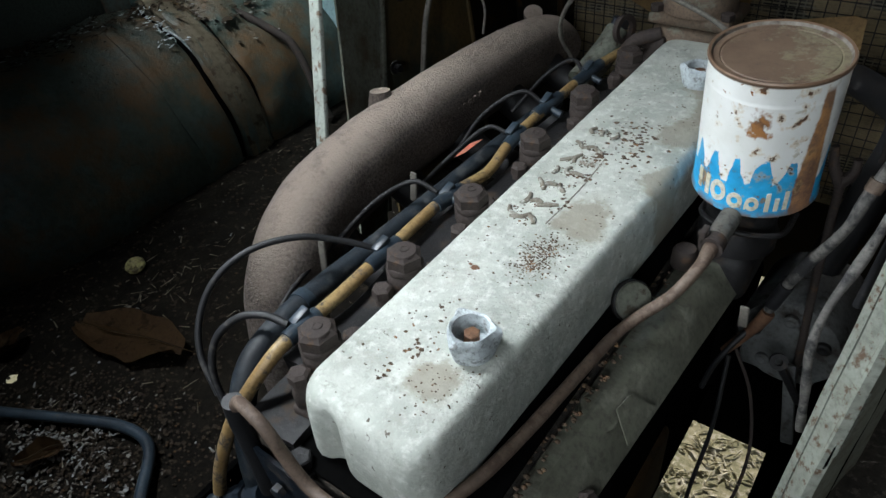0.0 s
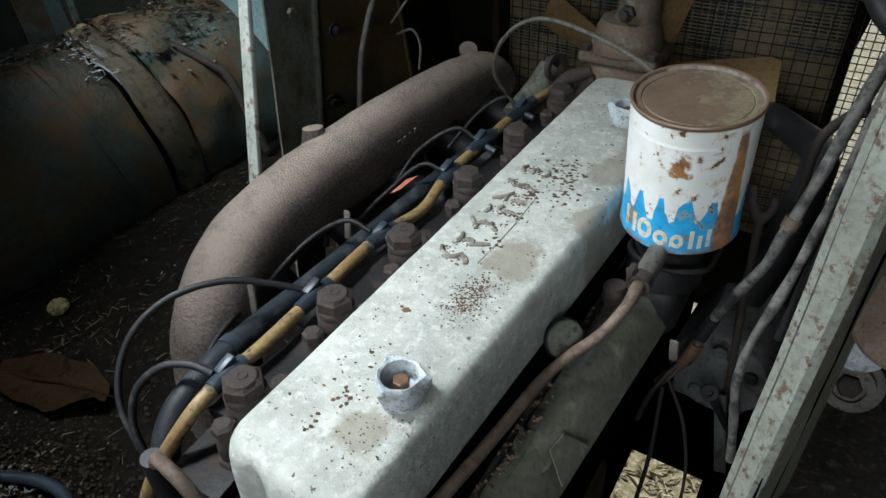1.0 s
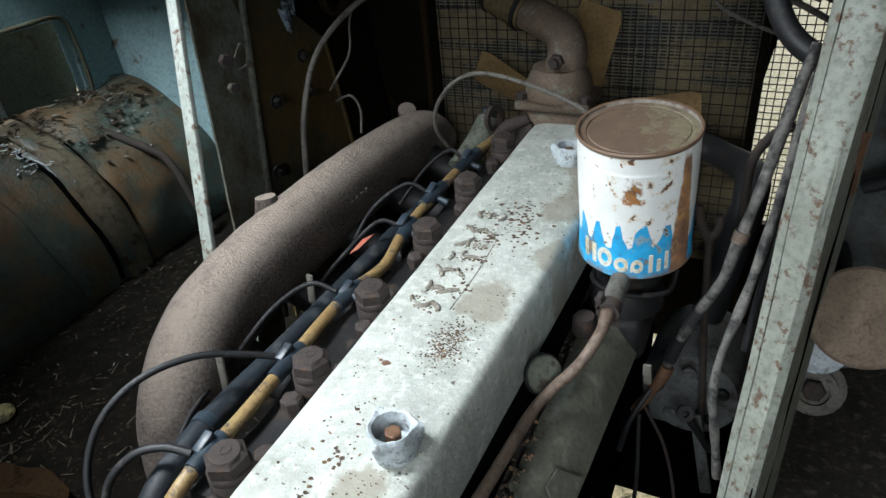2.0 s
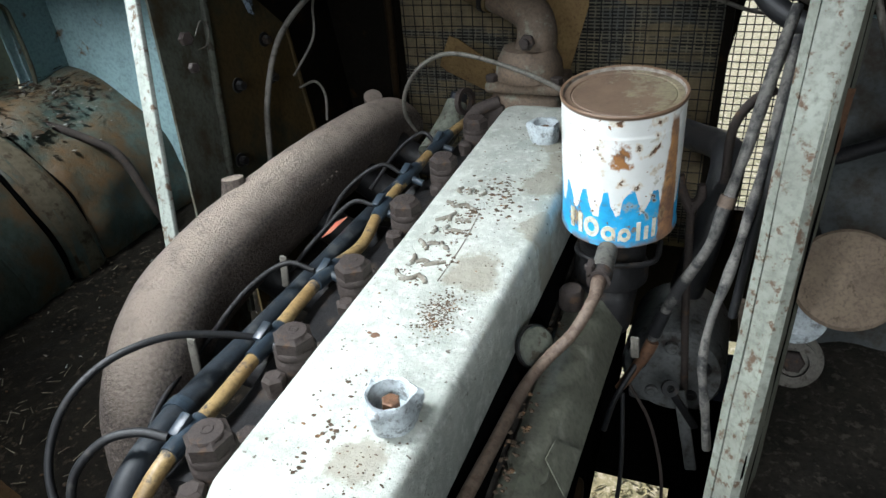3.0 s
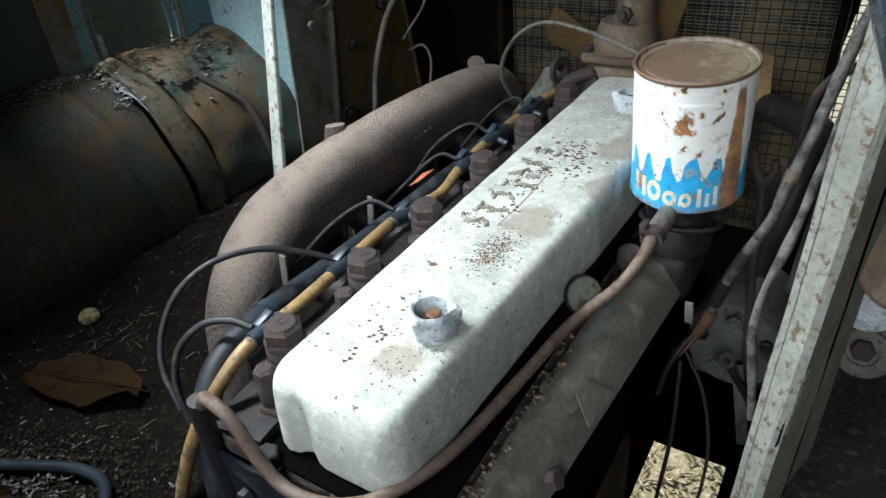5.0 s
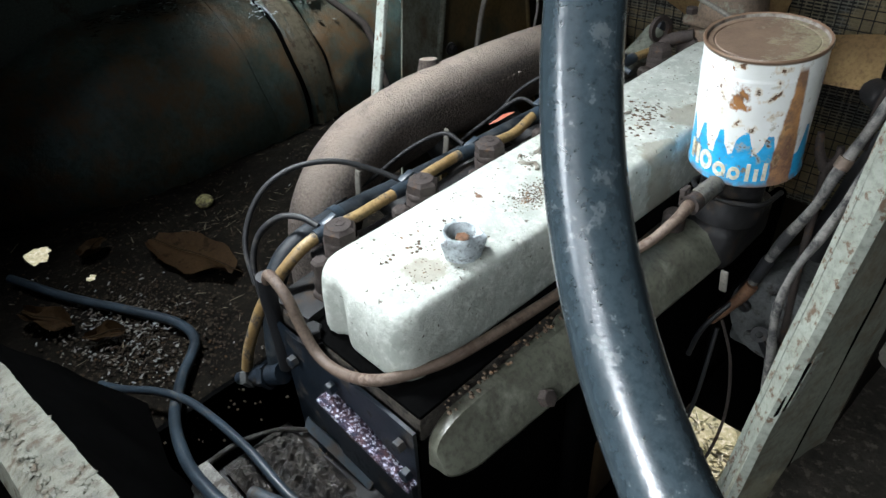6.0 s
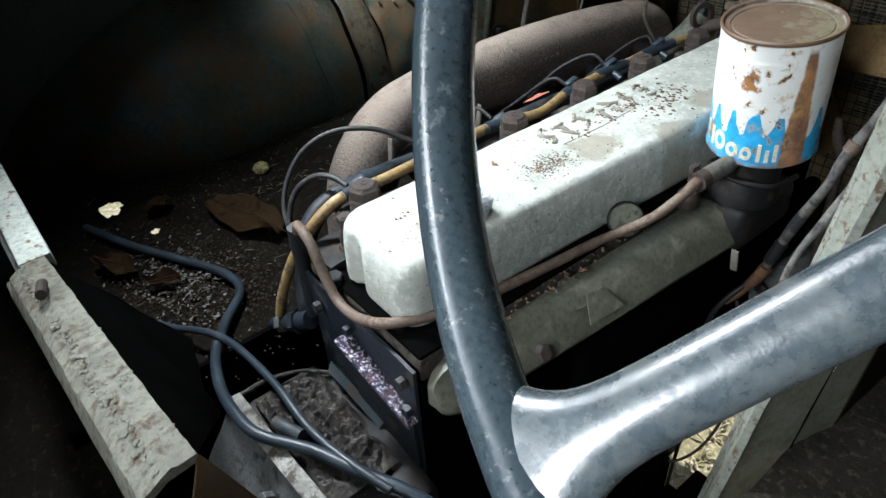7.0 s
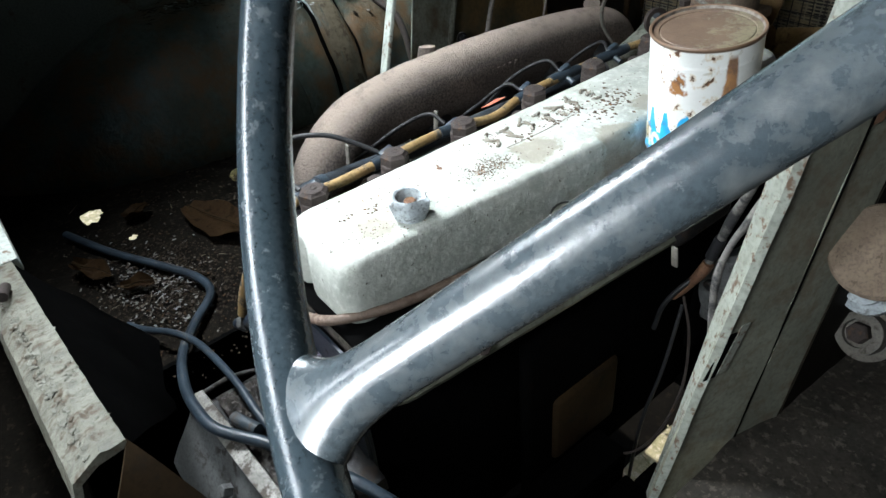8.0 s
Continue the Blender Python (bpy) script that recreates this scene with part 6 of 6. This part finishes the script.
part("stalk", tube([(0.60, 0.975, 1.09), (0.605, 1.10, 1.02), (0.61, 1.30, 0.98), (0.61, 1.415, 0.97)], 0.014, 12, 5), M_GREASE, pad)
cyl = thing("brake_cylinder", (0.60, 1.14, 0.80), "grey flanged hydraulic cylinder with a rusty bolt", "cylinder")
part("flange", disc_at([(0, 0), (0.045, 0), (0.048, 0.006), (0.048, 0.014), (0.036, 0.02), (0.036, 0.05), (0.024, 0.052), (0.024, 0.04), (0, 0.04)], (0.590, 1.105, 0.845), (-0.1, -0.85, 0.5), 32), M_WIRE, cyl)
part("bolt", hexagon(0.018, 0.02, (0.586, 1.070, 0.867), (-0.1, -0.85, 0.5)), M_RUST, cyl)
cyl = thing("brake_cylinder", (0.62, 1.12, 0.92), "pale corroded hydraulic cap above the flanged cylinder", "cylinder")
part("cap", disc_at([(0, 0), (0.040, 0), (0.044, 0.006), (0.044, 0.022), (0.03, 0.03), (0.03, 0.045), (0, 0.048)], (0.576, 1.080, 0.950), (-0.1, -0.8, 0.6), 32), M_OXIDE, cyl)
solid("footwell_panel", joined(sheet([(0.585, 1.30, 0.70), (1.20, 1.30, 0.70), (1.20, 1.36, 1.34), (0.585, 1.36, 1.34)], 0.01, 30, 28, 0.05)), M_FOOTWELL, "dented grey footwell panel caked with dirt", "panel", kind="structure")
ob = thing("brown_flap", (0.552, 0.93, 1.32), "curled rust-brown flap behind the post", "flap")
part("sheet", sheet([(0.536, 0.93, 1.275), (0.550, 0.945, 1.285), (0.550, 0.945, 1.36), (0.536, 0.93, 1.365)], 0.003, 4, 6, 0.008), M_COPPER, ob)
wire([(0.60, 1.22, 1.16), (0.66, 1.20, 1.20), (0.74, 1.18, 1.26), (0.82, 1.16, 1.30)], 0.012, M_BLACK, "black cable across the footwell", "cable")
wire([(0.575, 0.97, 1.44), (0.60, 0.96, 1.37), (0.64, 0.95, 1.33), (0.70, 0.95, 1.32)], 0.0055, M_WIRE, "pale grey wire loop behind the post")

# ---------------------------------------------------------------- rear frame of the engine bay
bar = thing("frame_bar", (0.0, 0.03, 0.815), "peeling pale green folded steel bar behind the engine", "bar")
A0, A1 = Vector((-0.250, 0.042, 1.122)), Vector((0.318, 0.074, 1.222))
bm = bmesh.new()
grid = []
for i in range(161):
    u = i / 160
    p = A0.lerp(A1, u)
    row = []
    for off in ((0.0, 0.0), (-0.008, -0.0005), (-0.015, -0.001), (-0.022, 0.001), (-0.030, -0.003), (-0.042, -0.009), (-0.052, -0.016), (-0.060, -0.045), (-0.062, -0.085), (-0.056, -0.085), (-0.053, -0.048), (-0.046, -0.022), (-0.028, -0.011), (0.0, -0.008)):
        q = p + Vector((0, off[0], off[1]))
        q += Vector((0, 0.5, 1)) * (0.0022 * noise.noise(q * 28) + 0.0014 * noise.noise(q * 140))
        row.append(bm.verts.new(q))
    grid.append(row)
for ra, rb in zip(grid, grid[1:]):
    for i in range(14):
        j = (i + 1) % 14
        bm.faces.new((ra[i], ra[j], rb[j], rb[i]))
bm.faces.new(grid[0])
bm.faces.new(grid[-1])
part("folded_bar", bm, M_BAR, bar)
random.seed(21)


def on_bar():
    u = random.uniform(0.01, 0.99)
    return A0.x + (A1.x - A0.x) * u, A0.y + (A1.y - A0.y) * u - random.uniform(0.002, 0.040)


def bar_z(x, y):
    u = (x - A0.x) / (A1.x - A0.x)
    dy = A0.y + (A1.y - A0.y) * u - y
    return A0.z + (A1.z - A0.z) * u - 0.0015 - (0.0 if dy < 0.03 else (dy - 0.03) * 0.45)


part("peeling_paint", flakes(620, on_bar, 0.0044, bar_z, 0.22), M_BAR, bar, "curling paint scales")
# side rail's brightness is put in with the lit paint
part("side_rail", beam((-0.245, 0.030, 1.112), (-1.19, 0.024, 1.100), 0.045, 0.026, (0, 0, 1), 0.004), M_POST, bar)
part("lower_rail", beam((-0.262, 0.010, 1.085), (-1.19, -0.01, 1.060), 0.02, 0.035, (0, 0, 1), 0.004), M_GREYCAST, bar)
part("hinge_pin", tube([(-0.135, 0.026, 1.150), (-0.085, 0.020, 1.166)], 0.0068, 12, 3), M_RUST, bar, "rusty hinge pin")
# apron is black because its face is turned from the light
part("apron", sheet([(-0.258, 0.036, 1.115), (-0.185, 0.172, 0.905), (0.075, 0.128, 0.985), (0.318, 0.066, 1.215)], 0.004, 24, 14, 0.012), M_SHADEBLACK, bar, "sheet apron, its shaded face made black")
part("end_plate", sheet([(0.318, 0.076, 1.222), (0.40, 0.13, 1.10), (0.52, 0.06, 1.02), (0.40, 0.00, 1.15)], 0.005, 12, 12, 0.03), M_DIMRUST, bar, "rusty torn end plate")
part("leg", box(-0.30, -0.25, -0.02, 0.02, 0.815, 1.075, 0.004), M_POSTDARK, bar)
part("leg", box(0.42, 0.47, -0.03, 0.01, 0.60, 1.06, 0.004), M_POSTDARK, bar)

# ---------------------------------------------------------------- things on the left floor
wire([(-0.80, 0.14, 0.832), (-0.642, 0.200, 0.834), (-0.505, 0.269, 0.834), (-0.41, 0.312, 0.834), (-0.335, 0.312, 0.836), (-0.262, 0.250, 0.842), (-0.175, 0.198, 0.86), (-0.085, 0.172, 0.875), (-0.01, 0.166, 0.888), (0.055, 0.175, 0.892), (0.13, 0.222, 0.890), (0.20, 0.255, 0.884), (0.265, 0.290, 0.876), (0.33, 0.32, 0.855)], 0.0092, M_BLUEHOSE, "grey-black rubber hose lying over the floor's edge", "hose", "loose hoses")
wire([(-0.36, 0.150, 0.836), (-0.309, 0.169, 0.848), (-0.240, 0.207, 0.862), (-0.165, 0.230, 0.872), (-0.024, 0.238, 0.890), (0.095, 0.236, 0.892), (0.186, 0.251, 0.890), (0.25, 0.272, 0.882)], 0.0066, M_BLUEHOSE, "grey-black rubber hose lying over the floor's edge", "hose", "loose hoses")
ob = thing("yellow_cap", (-0.770, 0.570, 0.818), "round yellow weathered cap lying in the dirt", "cap")
part("disc", disc_at([(0, 0), (0.020, 0), (0.021, 0.005), (0.018, 0.009), (0.012, 0.006), (0.006, 0.010), (0, 0.008)], (-0.770, 0.570, 0.820), (0.25, -0.2, 1), 28), M_CAPY, ob)


def dead_leaf(x, y, w, l, turn, label):
    ob = thing("dead_leaf", (x, y, 0.82), label, "leaf")
    bm = bmesh.new()
    rows = []
    for i in range(13):
        v = i / 12
        ww = w * math.sin(math.pi * (0.08 + 0.86 * v)) ** 0.7 * (1 + 0.22 * noise.noise(Vector((v * 5, x * 9, 1))))
        row = []
        for j in range(7):
            u = -1 + j / 3
            p = Vector((u * ww, (v - 0.5) * l, 0.010 * abs(u) ** 2 + 0.016 * noise.noise(Vector((u * 1.5, v * 3, y * 7)))))
            row.append(bm.verts.new(p))
        rows.append(row)
    for ra, rb in zip(rows, rows[1:]):
        for j in range(6):
            bm.faces.new((ra[j], ra[j + 1], rb[j + 1], rb[j]))
    bmesh.ops.solidify(bm, geom=bm.faces[:], thickness=0.0012)
    moved(bm, pose(x, y, 0.838, 0, 0, turn))
    part("blade", bm, M_LEAF, ob)
    part("midrib", moved(tube([(0, -0.5 * l, 0.004), (0.004, -0.15 * l, 0.008), (-0.003, 0.2 * l, 0.008), (0, 0.62 * l, 0.006)], [0.0018, 0.0016, 0.0013, 0.0010], 6, 5), pose(x, y, 0.838, 0, 0, turn)), M_DIMRUST, ob)


dead_leaf(-0.575, 0.435, 0.055, 0.24, -75, "large brown dead leaf on the floor")
dead_leaf(-0.60, 0.145, 0.026, 0.12, -65, "brown dead leaf lying on the dirt")
dead_leaf(-0.47, 0.205, 0.018, 0.07, -30, "small brown dead leaf lying on the dirt")
dead_leaf(-0.76, 0.30, 0.022, 0.07, 20, "small brown dead leaf lying on the dirt")


def strips(n, pick, length, w, z):
    """Straws and slivers lying about."""
    bm = bmesh.new()
    for _ in range(n):
        x, y = pick()
        zz = z(x, y) if callable(z) else z
        an, l = random.uniform(0, 3.14), length * random.uniform(0.4, 1.4)
        d, s = Vector((math.cos(an), math.sin(an), random.uniform(-0.15, 0.25))), Vector((-math.sin(an), math.cos(an), 0)) * w * random.uniform(0.5, 1.5)
        p = Vector((x, y, zz + 0.003))
        q = p + d * l
        k = [bm.verts.new(v) for v in (p - s, p + s, q + s * 0.5, q - s * 0.5, (p + q) / 2 + Vector((0, 0, w)))]
        bm.faces.new((k[0], k[1], k[4]))
        bm.faces.new((k[1], k[2], k[4]))
        bm.faces.new((k[2], k[3], k[4]))
        bm.faces.new((k[3], k[0], k[4]))
        bm.faces.new((k[3], k[2], k[1], k[0]))
    return bm


random.seed(11)
FZ = 0.818


def on_floor():
    while True:
        x, y = random.uniform(-0.92, -0.22), random.uniform(0.10, 1.2)
        if not (((x + 0.865) / 0.06) ** 2 + ((y - 0.212) / 0.045) ** 2 < 1):
            return x, y


solid("floor_debris", joined(flakes(1500, on_floor, 0.0045, FZ, 0.2), flakes(1500, near(-0.45, 0.27, 0.13, 0.09), 0.0032, FZ + 0.002, 0.25)), M_CRUMB, "dark crumbs of dirt and rust over the floor", "debris", kind="stuff")
solid("paint_chips", joined(flakes(40, near(-0.45, 0.24, 0.10, 0.055), 0.0055, FZ + 0.006, 0.05), strips(330, near(-0.45, 0.24, 0.09, 0.05), 0.010, 0.0020, FZ + 0.005), flakes(160, near(-0.45, 0.24, 0.09, 0.06), 0.0022, FZ + 0.006, 0.08), strips(90, on_floor, 0.008, 0.0016, FZ + 0.004)), M_CHIP, "pale paint chips scattered on the floor", "debris", kind="stuff")
solid("floor_grit", joined(flakes(420, near(-0.44, 0.25, 0.075, 0.05), 0.0036, FZ + 0.003, 0.35), flakes(260, near(-0.44, 0.25, 0.09, 0.06), 0.0022, FZ + 0.003, 0.3)), M_CRUMB, "grey-brown grit and crumbled earth on the floor", "grit", kind="stuff")
solid("straw", joined(strips(90, on_floor, 0.022, 0.0009, FZ + 0.002), strips(60, near(-0.66, 0.52, 0.09, 0.08), 0.02, 0.0009, FZ + 0.002)), M_STRAW, "bits of dry straw on the floor", "straw", kind="stuff")


def on_arch():
    y, an = random.uniform(0.55, 1.38), radians(random.triangular(48, 88, 80))
    return -1.25 + 0.352 * math.cos(an), y


def arch_z(x, y):
    c = min(1.0, max(-1.0, (x + 1.25) / 0.352))
    return 0.825 + 0.353 * math.sqrt(1 - c * c)


solid("arch_debris", joined(flakes(110, on_arch, 0.004, arch_z), flakes(70, near(-1.12, 1.24, 0.05, 0.07), 0.014, arch_z, 0.2)), M_CRUMB, "dark leaf litter lying along the wheel arch top", "debris", kind="stuff")
solid("arch_chips", joined(flakes(130, near(-1.11, 1.22, 0.06, 0.09), 0.0065, lambda x, y: arch_z(x, y) + 0.004, 0.08), flakes(60, on_arch, 0.004, lambda x, y: arch_z(x, y) + 0.002, 0.08)), M_CHIP, "pale paint flakes on the wheel arch", "debris", kind="stuff")
solid("leaf_litter", joined(strips(170, near(-1.12, 1.20, 0.045, 0.09), 0.026, 0.0022, lambda x, y: arch_z(x, y) + 0.003), strips(200, lambda: (random.gauss(-1.15, 0.02), random.uniform(0.55, 1.1)), 0.022, 0.0024, lambda x, y: arch_z(x, y) + 0.003)), M_CRUMB, "dark leaf litter along the wheel arch and wall", "debris", kind="stuff")
# Pale slivers stand in for white glints on the arch.
solid("seam_glint_slivers", joined(strips(60, lambda: (random.uniform(-1.16, -1.02), random.gauss(0.975, 0.02)), 0.016, 0.0018, lambda x, y: arch_z(x, y) + 0.005), strips(45, lambda: (random.gauss(-1.16, 0.02), random.uniform(0.62, 0.95)), 0.013, 0.0016, lambda x, y: arch_z(x, y) + 0.005)), M_OXIDE, "pale slivers standing in for glints along the arch seam", "debris", kind="stuff")
solid("arch_straw", joined(strips(90, on_arch, 0.025, 0.001, arch_z)), M_STRAW, "bits of straw and flaked paint on the wheel arch", "straw", kind="stuff")
ob = thing("lever", (-0.93, 1.24, 0.95), "rusty bent steel lever above the wheel arch", "lever")
part("rod", tube([(-1.10, 1.16, 1.135), (-1.03, 1.20, 1.095), (-0.955, 1.235, 1.045), (-0.93, 1.245, 1.02), (-0.90, 1.245, 0.97), (-0.87, 1.24, 0.90), (-0.84, 1.24, 0.83)], 0.0105, 12, 6), M_RUST, ob)
wire([(-1.075, 0.985, 1.135), (-1.035, 1.0, 1.105), (-1.005, 1.005, 1.055), (-0.975, 1.01, 1.015), (-0.95, 1.03, 0.985)], 0.0028, M_OXIDE, "pale torn strip hanging on the wheel arch", "strip")

# Sheet that paints the engine's shadow, up to the edge of sunlit ground.
stain_or_shade = bmesh.new()
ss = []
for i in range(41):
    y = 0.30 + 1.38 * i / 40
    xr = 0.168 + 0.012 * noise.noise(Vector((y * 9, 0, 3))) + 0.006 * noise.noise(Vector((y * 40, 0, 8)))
    ss.append([stain_or_shade.verts.new((x, y, 0.004 + 0.002 * noise.noise(Vector((x * 20, y * 20, 0))))) for x in (-0.8, -0.4, -0.1, 0.1, xr)])
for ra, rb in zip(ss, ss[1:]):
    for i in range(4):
        stain_or_shade.faces.new((ra[i], ra[i + 1], rb[i + 1], rb[i]))
solid("shaded_ground", stain_or_shade, M_SHADEGROUND, "ground under the engine, its shadow painted black", "ground", kind="structure")
solid("ground_litter", strips(1500, lambda: (random.uniform(0.20, 0.75), random.uniform(0.8, 2.0)), 0.035, 0.004, 0.002), M_LITTER, "dry leaves and straw on the sunlit ground", "leaves", kind="stuff")

for hx, hz in ((-0.83, 1.275), (-0.79, 1.205), (-0.775, 1.195), (-0.70, 1.31)):
    solid("screw", disc_at([(0, 0), (0.0055, 0), (0.0045, 0.003), (0, 0.0035)], (hx, 1.4185, hz), (0, -1, 0), 14), M_GREASE, "small dark screw in the blue-grey bulkhead", "screw", "bulkhead screws")

# ---------------------------------------------------------------- steering wheel
WC, WN, WR = Vector((0.7168, 0.2223, 1.6848)), Vector((-0.1860, -0.8855, 0.4258)).normalized(), 0.2385
wheel = thing("steering_wheel", WC, "worn black steering wheel with thick dished spokes", "steering wheel")
J = Vector((0.6264, 0.1424, 1.4790))
ax = ((J - WC) - WN * (J - WC).dot(WN)).normalized()
ay = WN.cross(ax)
ring = [WC + WR * (ax * math.cos(2 * math.pi * i / 48) + ay * math.sin(2 * math.pi * i / 48)) for i in range(49)]
rim = part("rim", tube(ring, 0.0130, 32, 4), M_WHEEL, wheel)
hub = Vector((0.7487, 0.3307, 1.6281))


def spoke_mesh(e, end, along):
    """A round spoke that flares out along the rim where it runs into it."""
    d = (end - e).normalized()
    t = (along - d * along.dot(d)).normalized()
    n = d.cross(t)
    length = (end - e).length
    bm = bmesh.new()
    rings = []
    for s in [0.0, 0.004, 0.007, 0.010, 0.013, 0.016, 0.019, 0.022, 0.026, 0.030, 0.035, 0.042, 0.052] + [length * q / 10 for q in range(3, 11)]:
        r = float(np.interp(s / length, (0, 0.12, 0.3, 0.6, 1), (0.0128, 0.0131, 0.0134, 0.0143, 0.0156)))
        wide = r + 0.030 * math.exp(-(s / 0.0145) ** 1.25)
        thick = r * (1 - 0.10 * math.exp(-s / 0.012))
        rings.append([bm.verts.new(e + d * s + t * wide * math.cos(2 * math.pi * q / 40) + n * thick * math.sin(2 * math.pi * q / 40)) for q in range(40)])
    for ra, rb in zip(rings, rings[1:]):
        for q in range(40):
            bm.faces.new((ra[q], ra[(q + 1) % 40], rb[(q + 1) % 40], rb[q]))
    return bm


for k in range(3):
    an = 2 * math.pi * k / 3
    e = WC + WR * (ax * math.cos(an) + ay * math.sin(an))
    part("spoke", spoke_mesh(e, hub, ay * math.cos(an) - ax * math.sin(an)), M_SPOKE, wheel, "worn greyish spoke")
part("hub", disc_at([(0, -0.07), (0.034, -0.07), (0.038, -0.02), (0.032, 0.0), (0, 0.004)], hub, WN), M_WHEEL, wheel)
col = thing("steering_column", hub, "dark steering column down to the footwell", "column")
part("tube", tube([hub - WN * 0.07, hub - WN * 0.40, Vector((0.90, 1.15, 1.10)), Vector((0.93, 1.29, 0.95))], 0.024, 18, 6), M_GREASE, col)
